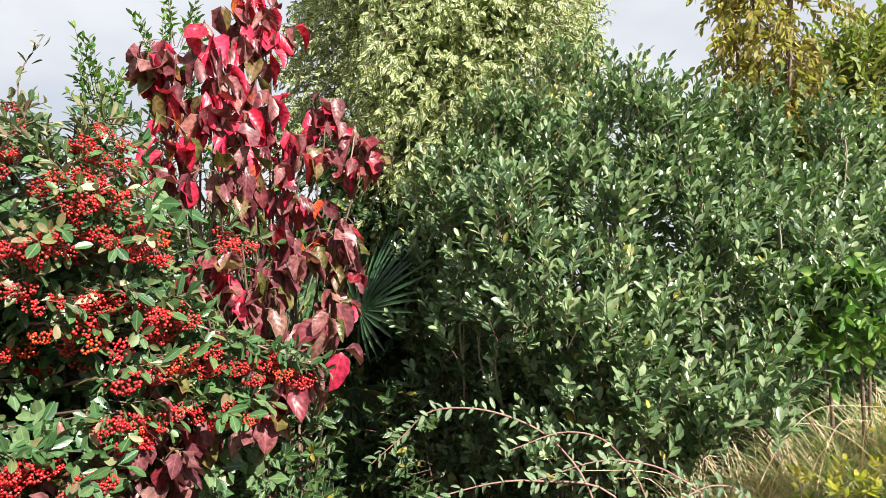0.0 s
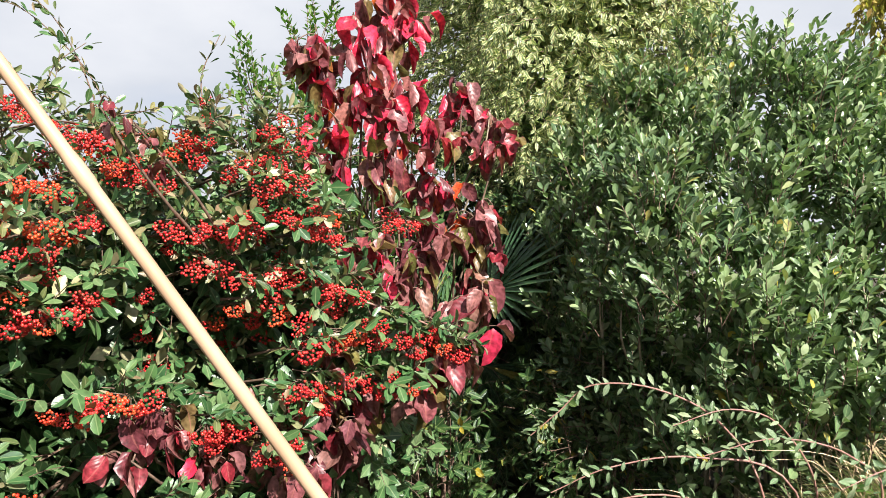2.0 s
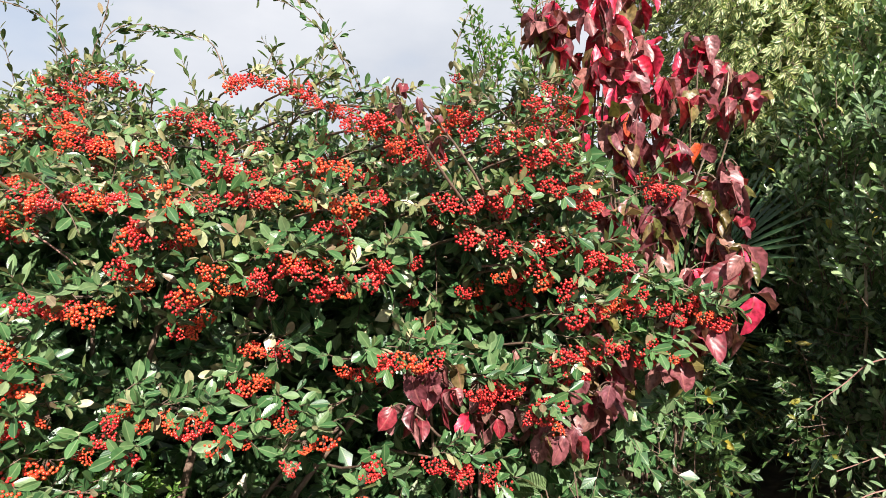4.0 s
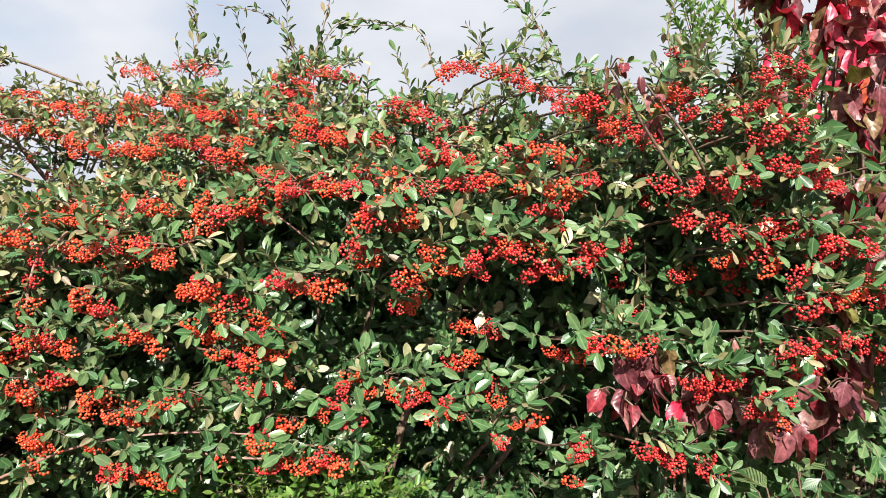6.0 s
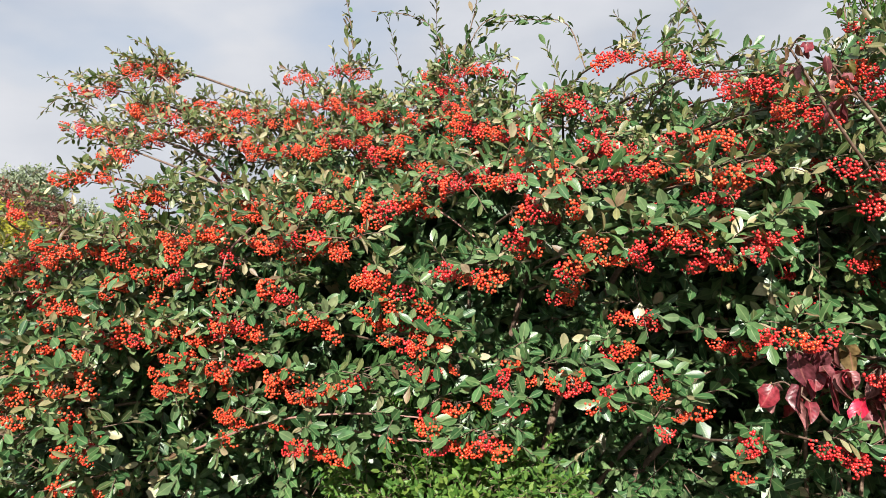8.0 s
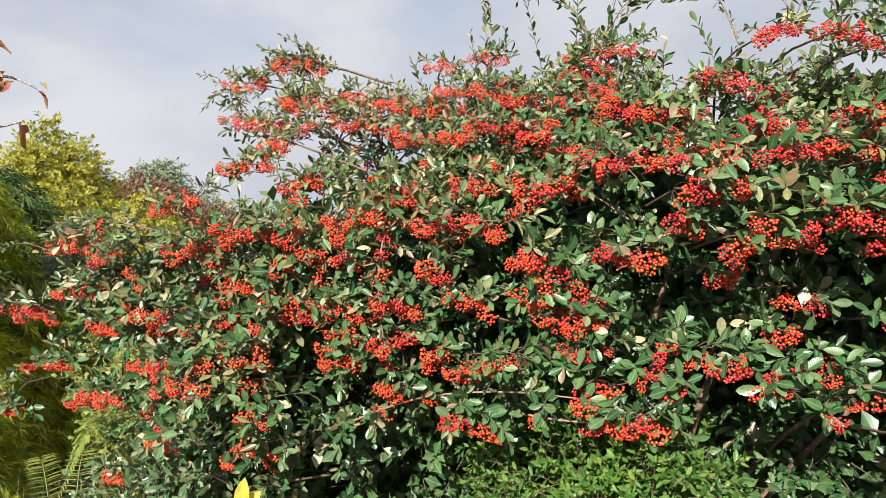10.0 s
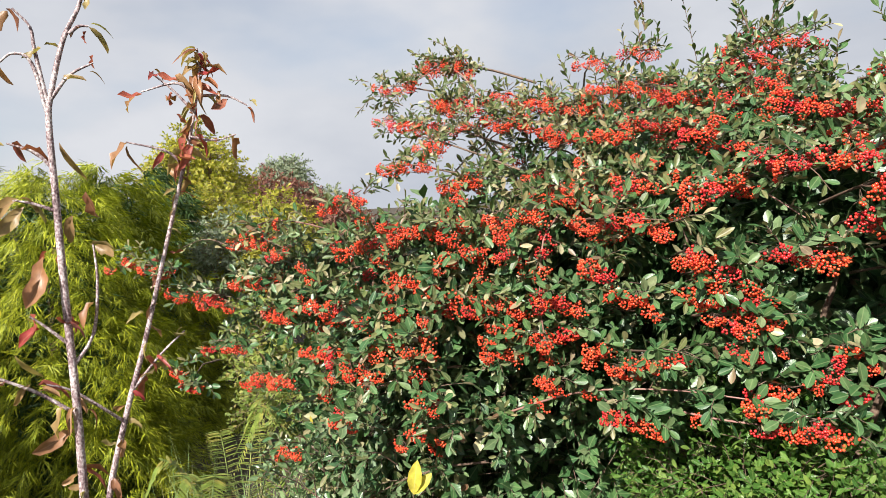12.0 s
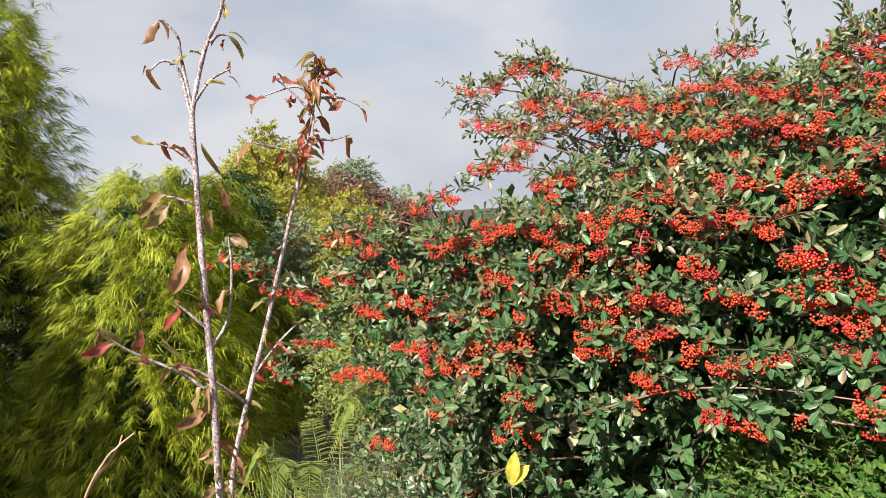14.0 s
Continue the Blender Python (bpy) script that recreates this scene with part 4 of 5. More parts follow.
# ---- the red-leaved dogwood ----
def make_dogwood():
    base = (-0.82, 2.30, float(ground_z(-0.82, 2.30)))
    shrub = thing("dogwood", base, "dogwood with hanging crimson and maroon autumn leaves", "shrub")
    high_tips = ((-0.72, 2.00, 2.45), (-0.69, 2.02, 2.47), (-0.72, 2.00, 2.37), (-0.65, 2.03, 2.35), (-0.63, 2.04, 2.39), (-0.68, 1.75, 2.16), (-0.67, 2.03, 2.24), (-0.73, 1.73, 2.26), (-0.90, 1.68, 2.16), (-0.87, 1.69, 2.11), (-0.81, 1.71, 2.07), (-0.72, 1.73, 2.04), (-0.63, 2.04, 2.12), (-0.70, 2.01, 2.14), (-0.77, 1.72, 1.92), (-0.84, 1.70, 1.90), (-0.65, 2.04, 2.05), (-0.71, 2.01, 1.94), (-0.43, 2.15, 2.14), (-0.46, 2.13, 2.11), (-0.36, 2.18, 2.05), (-0.38, 2.17, 1.92), (-0.49, 2.11, 1.97), (-0.57, 2.08, 2.00), (-0.31, 2.20, 1.97), (-0.57, 2.08, 1.81), (-0.51, 2.10, 1.79), (-0.66, 2.03, 1.89), (-0.67, 1.75, 1.81), (-0.76, 1.72, 1.80), (-0.85, 1.69, 1.82), (-0.82, 1.70, 2.15), (-0.69, 1.74, 2.08), (-0.66, 1.75, 1.98))
    tips = ((-0.34, 2.03, 1.69), (-0.38, 2.01, 1.67), (-0.34, 2.03, 1.56), (-0.40, 2.00, 1.47), (-0.48, 1.96, 1.60), (-0.57, 1.92, 1.56), (-0.53, 1.93, 1.53), (-0.64, 1.88, 1.47), (-0.62, 1.89, 1.43), (-0.65, 1.75, 1.52), (-0.71, 1.74, 1.56), (-0.66, 1.87, 1.75), (-0.55, 1.92, 1.66), (-0.43, 1.98, 1.34), (-0.48, 1.96, 1.36))
    low_tips = ((-0.68, 1.55, 1.32), (-0.64, 1.56, 1.14), (-0.74, 1.55, 1.15), (-0.46, 1.57, 1.23), (-0.41, 1.58, 1.24), (-0.84, 1.54, 1.07), (-0.89, 1.53, 1.03), (-1.15, 1.51, 1.04), (-0.80, 1.54, 0.99), (-0.36, 1.58, 1.26), (-0.44, 1.58, 1.32), (-0.65, 1.56, 1.10), (-0.32, 1.59, 1.41), (-0.49, 1.57, 1.14))
    at, axis, normal, sizes, bright = [], [], [], [], []
    def hang(q, way, high, grand):
        """A pair of leaves drooping from a joint of a twig."""
        side = unit(np.cross(way, np.array([0, 0, 1.0])) + rng.normal(0, 0.5, 3))
        for sgn in (-1, 1):
            out = side * sgn + way * 0.3
            at.append(q + rng.normal(0, 0.006, 3))
            axis.append(out * rng.uniform(0.15, 0.95) + np.array([0, 0, rng.uniform(-1.1, -0.7)]))
            normal.append(np.array([0.1, -0.45, 0.35]) + out * 0.7 + rng.normal(0, 0.35, 3))
            sizes.append(rng.uniform(0.056, 0.112) * grand * (1.0 if q[1] > 1.45 else 0.75 if q[1] > 1.05 else 0.36))
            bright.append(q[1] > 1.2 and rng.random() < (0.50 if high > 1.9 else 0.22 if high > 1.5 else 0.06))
    near_tips = ((-1.01, 1.15, 1.16), (-1.04, 1.12, 1.06), (-0.96, 1.19, 1.10), (-0.89, 1.24, 1.10), (-0.82, 1.30, 1.07), (-0.78, 1.33, 1.17), (-0.73, 1.37, 1.14), (-0.69, 1.40, 1.17), (-0.78, 1.34, 0.97), (-0.72, 1.40, 0.97), (-0.92, 1.22, 1.04), (-0.67, 1.41, 1.07), (-0.68, 1.40, 1.27), (-0.97, 0.93, 1.78), (-0.91, 0.95, 1.75))
    for tip in high_tips + tips + low_tips + near_tips:
        tip = np.array(tip) + np.array([0, 0, 0.035])
        start = np.array(base) + np.append(rng.normal(0, 0.12, 2), 0.0)
        if tip[2] < 1.35 and tip[1] < 1.45:
            start = tip + np.array([-0.12, 0.45, -0.12]) + rng.normal(0, 0.04, 3)
            start[2] = float(ground_z(start[0], start[1]))
        knee = start * 0.5 + tip * 0.5 + np.array([rng.normal(0, 0.05), 0.1, 0.1 if tip[2] > 1.3 else 0.25])
        chunk, line = tube([start - np.array([0, 0, 0.05]), start * 0.8 + knee * 0.2, knee, tip * 0.75 + knee * 0.25 + rng.normal(0, 0.03, 3), tip], 0.008, 0.002, sides=6)
        stem = part("stem", build("stem", [chunk], PALE_WOOD if tip[2] > 1.9 and rng.random() < 0.2 else TWIG), shrub)
        end = unit(line[-1] - line[-3])
        for k in range(3):
            hang(line[-1 - k], end, tip[2], 1.0)
        for j in range(3):
            q = line[-1 - int((0.02 + 0.14 * rng.random()) * len(line))]
            a = rng.uniform(0, 6.28)
            way = unit(np.array([math.cos(a), 0.6 * math.sin(a), rng.uniform(0.0, 0.6)]))
            reach = rng.uniform(0.04, 0.09)
            twig, tl = tube([q, q + way * reach * 0.5 + np.array([0, 0, 0.012]), q + way * reach], 0.0022, 0.0012, sides=5)
            part("twig", build("twig", [twig], TWIG), stem)
            hang(tl[-1], way, tip[2], 0.95)
    shapes = [leaf_shape(0.62, fold=0.40, curl=0.40, peak=0.42, twist=0.2, wave=0.35), leaf_shape(0.70, fold=0.22, curl=0.6, peak=0.42, twist=0.7, wave=0.5), leaf_shape(0.50, fold=0.85, curl=0.3, peak=0.45, twist=-0.8, wave=0.4), leaf_shape(0.68, fold=0.30, curl=-0.4, peak=0.4, twist=0.6, wave=0.55), leaf_shape(0.48, fold=-0.6, curl=0.4, peak=0.42, twist=-0.4, wave=0.45), leaf_shape(0.36, fold=1.0, curl=0.6, peak=0.42, twist=0.9, wave=0.3)]
    at, axis, normal, sizes, bright = (np.array(v) for v in (at, axis, normal, sizes, bright))
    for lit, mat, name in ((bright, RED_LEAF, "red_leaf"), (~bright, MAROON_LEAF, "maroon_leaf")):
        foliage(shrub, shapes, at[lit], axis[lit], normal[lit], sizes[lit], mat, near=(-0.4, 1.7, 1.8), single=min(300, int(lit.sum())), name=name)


make_dogwood()


# ---- evergreen hedge shrub ----
def make_hedge():
    base = (0.85, 2.5, float(ground_z(0.85, 2.5)))
    shrub = thing("evergreen_shrub", base, "broad evergreen shrub with glossy oval grey-green leaves", "shrub")
    gx, gz = np.meshgrid(np.arange(-0.30, 2.4, 0.135), np.arange(0.75, 2.66, 0.135), indexing="ij")
    x, z = gx.ravel() + rng.uniform(-0.07, 0.07, gx.size), gz.ravel() + rng.uniform(-0.07, 0.07, gx.size)
    top = np.interp(x, [-0.35, -0.1, 0.2, 0.5, 0.9, 1.2, 1.7, 2.6], [1.90, 2.08, 2.30, 2.58, 2.38, 2.36, 2.32, 2.2])
    low = np.interp(x, [-0.3, 0.2, 0.45, 0.6, 0.8, 1.0, 1.3], [0.85, 0.92, 1.0, 1.08, 1.18, 1.32, 1.42])
    q = np.stack([x, 0 * x, z], 1)
    ok = (z > low) & (z < top) & (x > np.interp(z, [1.2, 1.9], [-0.20, -0.10])) & ((noise3(q, 4.5, 8.0) > -0.26) | (z < 1.38) & (x > 0.5))
    x, z, top, q = x[ok], z[ok], top[ok], q[ok]
    # front bulges to the right, the left flank turns away
    y = 1.84 + 0.78 * np.maximum(0, z - 1.5) + 1.9 * np.maximum(0, np.interp(z, [1.5, 1.95], [0.28, -0.08]) - x) + 0.45 * np.maximum(0, x - 0.85) - 0.25 * np.clip(1.4 - z, 0, 0.3) * (x > 0.45)
    y = y + (noise3(q, 2.3, 5.0) * 0.32 + noise3(q, 4.6, 1.0) * 0.20) * np.interp(z, [1.35, 1.55], [0.6, 1.0]) + rng.uniform(-0.12, 0.12, len(x))
    each = 24
    up = np.repeat(np.clip((z - (top - 0.35)) / 0.35, 0, 1), each)
    n = len(x) * each
    off = rng.normal(0, 0.062, (n, 3)) * np.array([1, 0.8, 1.0])
    o = np.repeat(np.stack([x, y, z - 0.10], 1), each, 0) + off + np.array([0, 0.05, 0]) + np.abs(off[:, :1]) * np.array([0, 0.8, -0.5])
    ways = np.stack([rng.normal(0.05, 0.22, n) + 5 * off[:, 0], -0.45 + 0.25 * up + rng.normal(0, 0.25, n), 0.95 + 0.3 * up + rng.normal(0, 0.15, n)], 1)
    paths, at, axis, normal, sizes = sprays(o, ways, rng.uniform(0.07, 0.16, n), 10, droop=-0.05, size=0.052, open_angle=50, lift=0.2, first=0.15, tip_size=0.75)
    normal = unit(normal + np.array([0.36, -0.42, 0.42]))
    # inner leaves behind the face
    m = 2600
    xb = rng.uniform(-0.3, 2.5, m)
    zb = 0.6 + (np.interp(xb, [-0.3, 0.5, 2.5], [1.9, 2.45, 2.15]) - 0.65) * rng.random(m)
    yb = 1.80 + 0.78 * np.maximum(0, zb - 1.5) + 1.9 * np.maximum(0, np.interp(zb, [1.5, 1.95], [0.28, -0.08]) - xb) + 0.45 * np.maximum(0, xb - 0.85) + rng.uniform(0.4, 0.95, m)
    pb, ab, xbb, nb, sb = sprays(np.stack([xb, yb, zb], 1), rng.normal(0, 1, (m, 3)), rng.uniform(0.2, 0.35, m), 9, size=0.062)

    twigs(shrub, paths[:n, ::2], TWIG, 0.002, 0.0009)
    for k in range(34):
        xs, zs = (rng.uniform(-0.1, 2.2), rng.uniform(1.3, 2.2)) if k < 20 else (rng.normal(0.52, 0.08), rng.uniform(1.55, 1.9))
        ys = 1.95 + 0.78 * max(0, zs - 1.5) + 1.1 * max(0, 0.18 - xs)
        end = np.array([xs, ys + rng.uniform(-0.02, 0.12), zs])
        start = np.array([xs * 0.8 + 0.2 + rng.normal(0, 0.1), 2.4, 0.5])
        part("stem", build("stem", [tube([start, start * 0.5 + end * 0.5 + np.array([0, 0.1, 0]), end - np.array([0.0, 0, 0.18]), end], 0.007, 0.0018, sides=5)[0]], PALE_WOOD), shrub)
    shapes = [oval_leaf(0.46, 0.14, -0.06), oval_leaf(0.42, 0.20, 0.08), oval_leaf(0.48, 0.08, 0.16, skew=0.04)]
    fine = [leaf_shape(0.50, fold=0.12, curl=-0.05), leaf_shape(0.44, fold=0.2, curl=0.08), leaf_shape(0.55, fold=0.06, curl=0.14)]
    foliage(shrub, shapes, at, axis, normal, sizes, HEDGE_LEAF, near=(0.5, 1.6, 1.3), single=300, fine=fine)
    foliage(shrub, [leaf_shape(0.6, (0.5,), fold=0.1)], ab, xbb, nb, sb, HEDGE_LEAF)


make_hedge()


# ---- trees and shrubs by crown ----
def crown(name, base, label, category, mat, centre, radii, count, leaf, leaves=9, twig=0.25, droop=0.3, hang=0.0, shapes=None, lumps=0.25, single=0, near=None, stems=5, stem_r=0.02, fill=0.45, lift=0.5, tips=None, upward=0.2, group="", cut=None, core=0, skirt=0.0):
    """A plant with stems and a crown of twigs over an uneven ball."""
    base = np.array([base[0], base[1], float(ground_z(base[0], base[1]))])
    plant = thing(name, base, label, category, group)
    c, r = np.array(centre), np.array(radii)
    v = unit(rng.normal(0, 1, (count, 3)))
    if cut is not None:
        v = v[v @ np.array(cut) > -0.25]
        count = len(v)
    bulge = 1 + lumps * noise3(v, 2.0, c[0]) + 0.5 * lumps * noise3(v, 5.0, c[1])
    rad = bulge * (1 - fill * rng.random(count) ** 1.6)
    o = c + v * r * rad[:, None]
    ok = o[:, 2] > np.maximum(ground_z(o[:, 0], o[:, 1]) + 0.05, skirt - 1.0 * (o[:, 0] + 0.5) * (skirt > 0))
    o, v = o[ok], v[ok]
    ways = v * np.array([1, 1, 0.6]) + np.array([0, 0, upward - hang]) + rng.normal(0, 0.35, v.shape)
    paths, at, axis, normal, sizes = sprays(o - unit(ways) * twig * 0.5, ways, rng.uniform(0.7, 1.25, len(o)) * twig, leaves, droop=droop, size=leaf, lift=lift)
    if hang:
        axis = unit(axis + np.array([0, 0, -hang]))
    twigs(plant, paths[:, ::2], TWIG, 0.012 * twig, 0.004 * twig)
    for k in range(stems):
        a = 6.28 * k / stems + 0.4
        end = c + r * np.array([0.6 * math.cos(a), 0.6 * math.sin(a), 0.35 + 0.3 * rng.random()])
        start = base + np.array([0.06 * math.cos(a), 0.06 * math.sin(a), -0.05])
        part("stem" if stems > 1 else "trunk", build("stem", [tube([start, start * 0.6 + end * 0.4 + np.array([0, 0, 0.1]), end], stem_r, stem_r * 0.25, sides=7)[0]], TWIG), plant)
    shapes = shapes or [lite_leaf(0.44, 0.15, 0.1, 0.68), lite_leaf(0.5, 0.1, 0.25, 0.68)]
    foliage(plant, shapes, at, axis, normal, sizes, mat, near=near, single=single)
    if core:
        vi = unit(rng.normal(0, 1, (core, 3)))
        oi = c + vi * r * rng.uniform(0.3, 0.72, (core, 1))
        _, ai, xi, ni, si = sprays(oi, rng.normal(0, 1, (core, 3)), np.full(core, twig), 8, size=leaf * 1.7)
        foliage(plant, [leaf_shape(0.6, (0.5,), fold=0.1)], ai, xi, ni, si, mat)
    return plant


crown("variegated_tree", (0.0, 3.9), "tall tree with dense cream-edged drooping leaves", "tree", CREAM_LEAF, (-0.08, 3.70, 2.75), (0.88, 0.92, 1.85), 8600, 0.052, leaves=10, twig=0.17, droop=0.35, hang=0.4, lumps=0.2, stems=1, stem_r=0.06, lift=0.7,
      shapes=[lite_leaf(0.36, 0.12, 0.1, 0.62), lite_leaf(0.40, 0.05, 0.25, 0.62)], fill=0.35, cut=(0.0, -0.95, 0.3), core=1800, skirt=1.9)
crown("green_shrub", (-1.15, 2.4), "upright shrub with fresh green pointed leaves", "shrub", FRESH_LEAF, (-1.12, 2.40, 1.38), (0.42, 0.32, 0.55), 330, 0.045, leaves=14, twig=0.30, droop=-0.1, upward=1.2, lumps=0.35)
crown("green_shrub", (-0.98, 2.1), "upright shrub with fresh green pointed leaves", "shrub", FRESH_LEAF, (-1.01, 2.10, 2.22), (0.10, 0.09, 0.25), 40, 0.036, leaves=14, twig=0.2, droop=-0.1, upward=1.4, lumps=0.3, stems=2, stem_r=0.006)
crown("green_shrub", (-1.14, 1.92), "upright shrub with fresh green pointed leaves", "shrub", FRESH_LEAF, (-1.14, 1.90, 2.08), (0.07, 0.06, 0.13), 24, 0.036, leaves=14, twig=0.2, droop=-0.1, upward=1.4, lumps=0.3, stems=2, stem_r=0.006)
crown("autumn_shrub", (1.50, 3.15), "shrub with drooping yellow and brown autumn leaves", "shrub", YELLOW_LEAF, (1.52, 3.12, 2.84), (0.25, 0.18, 0.48), 230, 0.06, leaves=10, twig=0.2, droop=0.4, hang=0.6, lumps=0.4)
crown("laurel_shrub", (2.15, 3.4), "leafy shrub with large bright green leaves", "shrub", FERN_LEAF, (2.15, 3.40, 2.42), (0.52, 0.32, 0.50), 620, 0.07, leaves=11, twig=0.28, upward=0.9, droop=0.0, lumps=0.35)
crown("dark_laurel", (1.25, 2.0), "low laurel with broad green leaves beside the bank", "shrub", FRESH_LEAF, (1.20, 1.93, 1.47), (0.13, 0.09, 0.15), 70, 0.06, leaves=10, twig=0.14, lumps=0.3, hang=0.3, stems=3, stem_r=0.008)
# low fill below dogwood and evergreen: its dark leaf colour paints the shade there
crown("low_shrub", (-0.70, 2.72), "low leafy fill coloured dark as the shade under the dogwood", "shrub", SHADE_LEAF, (-0.70, 2.68, 0.75), (0.40, 0.14, 0.5), 260, 0.06, leaves=9, twig=0.16, lumps=0.35, stems=4, stem_r=0.005, hang=0.3)
crown("low_shrub", (0.02, 2.3), "low growth coloured dark as the shade beneath the evergreen shrub", "shrub", SHADE_LEAF, (0.02, 2.26, 0.96), (0.32, 0.16, 0.34), 240, 0.046, leaves=9, twig=0.14, lumps=0.35, stems=4, stem_r=0.005)
crown("low_shrub", (-0.50, 1.98), "low leafy growth beneath the dogwood, its green darkened as shade", "shrub", SHADE_LEAF, (-0.50, 1.96, 0.84), (0.16, 0.12, 0.32), 110, 0.05, leaves=9, twig=0.14, lumps=0.35, stems=4, stem_r=0.004, upward=0.4)
crown("privet_shrub", (-1.95, 0.80), "bushy privet with small bright green leaves", "shrub", FRESH_LEAF, (-1.90, 0.78, 0.58), (0.50, 0.24, 0.40), 1500, 0.034, leaves=12, twig=0.17, droop=0.2, lumps=0.3, upward=0.5, stems=6, stem_r=0.008)
# dark fill for the recess behind the palm, shade put into its leaf colour
crown("dark_laurel", (-0.60, 3.2), "leafy fill coloured dark as the shade behind the palm", "shrub", SHADE_LEAF, (-0.62, 3.18, 1.20), (0.95, 0.32, 1.1), 1200, 0.065, leaves=10, twig=0.22, lumps=0.3, hang=0.3, stems=4, stem_r=0.012, core=700)
for wx, wy, wr, leaf_mat, words in ((0.72, 1.62, 0.13, FRESH_LEAF, "low weed with fresh green leaves among the grass"), (0.98, 1.66, 0.12, LIME_LEAF, "low yellowing weed among the straw"), (1.30, 1.78, 0.14, LIME_LEAF, "low yellowing weed among the straw"), (0.50, 1.56, 0.10, FRESH_LEAF, "low weed with fresh green leaves among the grass")):
    gz = float(ground_z(wx, wy))
    crown("weed", (wx, wy), words, "weed", leaf_mat, (wx, wy, gz + 0.18), (wr, wr, 0.14), 26, 0.034, leaves=8, twig=0.12, lumps=0.4, stems=3, stem_r=0.003, upward=0.6)


# ---- fan palm ----
def make_palm():
    base = (-0.48, 2.88, float(ground_z(-0.48, 2.88)))
    palm = thing("fan_palm", base, "young fan palm with dark green pleated fronds", "palm")
    blade = leaf_shape(0.052, stations=(0.15, 0.5, 0.8), fold=0.35, curl=0.06, peak=0.45, stalk=0.0)
    hub = np.array([base[0], base[1], base[2] + 0.25])
    part("trunk", build("trunk", [tube([np.array(base) - [0, 0, 0.05], hub, hub + [0, 0, 0.12]], 0.06, 0.05)[0]], TWIG), palm)
    fronds = (((-0.40, 2.58, 1.42), (0.62, -0.1, 0.78), (-0.80, -0.55, 0.5), 0.44), ((-0.58, 2.52, 1.50), (-0.85, -0.2, -0.35), (0.1, -0.6, 0.8), 0.28), ((-0.46, 2.74, 1.08), (0.1, -0.3, -0.9), (0.3, -0.6, 0.7), 0.32), ((-0.42, 2.74, 0.86), (0.2, -0.4, -0.8), (0.0, -0.5, 0.8), 0.30))
    for h, along, facing, size in fronds:
        h, along = np.array(h), unit(np.array(along))
        part("stalk", build("stalk", [tube([hub, hub * 0.45 + h * 0.55 + np.array([0, 0, 0.12]), h], 0.008, 0.005, sides=5)[0]], PALM_LEAF), palm)
        plane = unit(np.cross(along, np.array(facing)))
        nrm = np.cross(plane, along)
        ang = np.linspace(-1.7, 1.7, 26) + rng.normal(0, 0.02, 26)
        axis = along * np.cos(ang)[:, None] + plane * np.sin(ang)[:, None] + np.array([0, 0, -0.12]) + 0.1 * nrm
        sizes = size * (0.75 + 0.25 * np.cos(ang * 0.7)) * rng.uniform(0.92, 1.05, 26)
        part("frond", build("frond", [spread(blade, turns_for(axis, np.tile(nrm, (26, 1)), sizes, sizes * 1.0), np.tile(h, (26, 1)))], PALM_LEAF), palm, kind="")


make_palm()


# ---- creeping sprays, grass and dry stalks ----
def make_creeper():
    base = (0.45, 1.62, float(ground_z(0.45, 1.62)))
    plant = thing("creeping_shrub", base, "low shrub with thin arching sprays of small oval leaves", "shrub")
    arcs = (((0.36, 1.53, 0.95), (0.26, 1.52, 1.13), (0.11, 1.50, 1.21), (-0.04, 1.495, 1.215), (-0.12, 1.49, 1.15), (-0.19, 1.48, 1.09)), ((0.42, 1.5, 0.98), (0.20, 1.46, 1.06), (0.0, 1.42, 1.04), (-0.14, 1.40, 0.98)), ((0.60, 1.5, 0.95), (0.52, 1.45, 1.08), (0.36, 1.42, 1.12), (0.20, 1.40, 1.08)),
            ((0.38, 1.5, 0.85), (0.15, 1.42, 0.98), (-0.05, 1.38, 0.96), (-0.15, 1.36, 0.90)), ((0.5, 1.6, 0.9), (0.40, 1.5, 1.12), (0.28, 1.48, 1.17), (0.14, 1.46, 1.13)), ((0.72, 1.6, 0.9), (0.70, 1.5, 1.02), (0.60, 1.44, 1.06), (0.48, 1.40, 1.02)), ((0.3, 1.5, 0.8), (0.1, 1.42, 0.92), (-0.08, 1.40, 0.93), (-0.2, 1.38, 0.88)))
    lines = []
    for a in arcs:
        root = np.array([base[0] + rng.normal(0, 0.1), base[1] + rng.normal(0, 0.05), base[2] - 0.03])
        chunk, line = tube([root, *np.array(a)], 0.0035, 0.0012, sides=5)
        part("branch", build("branch", [chunk], PINK_WOOD), plant)
        lines.append(line[7:])
    o = np.concatenate(lines)
    t = np.concatenate([unit(np.gradient(l, axis=0)) for l in lines])
    o2, t2 = np.repeat(o, 2, 0) + rng.normal(0, 0.004, (2 * len(o), 3)), np.repeat(t, 2, 0)
    pair = np.tile([[1.0], [-1.0]], (len(o), 1)) * unit(np.cross(t2, np.array([0.2, -1.0, 0.3])))
    axis = unit(t2 * 0.7 + pair * 0.9 + rng.normal(0, 0.25, t2.shape))
    normal = np.array([0, -0.5, 0.8]) + rng.normal(0, 0.35, t2.shape)
    foliage(plant, [leaf_shape(0.42, stations=(0.2, 0.5, 0.8)), leaf_shape(0.36, stations=(0.2, 0.5, 0.8), fold=0.25)], o2, axis, normal, rng.uniform(0.020, 0.034, len(o2)), FELT_LEAF, near=(0, 1.4, 1.1), single=200)


make_creeper()


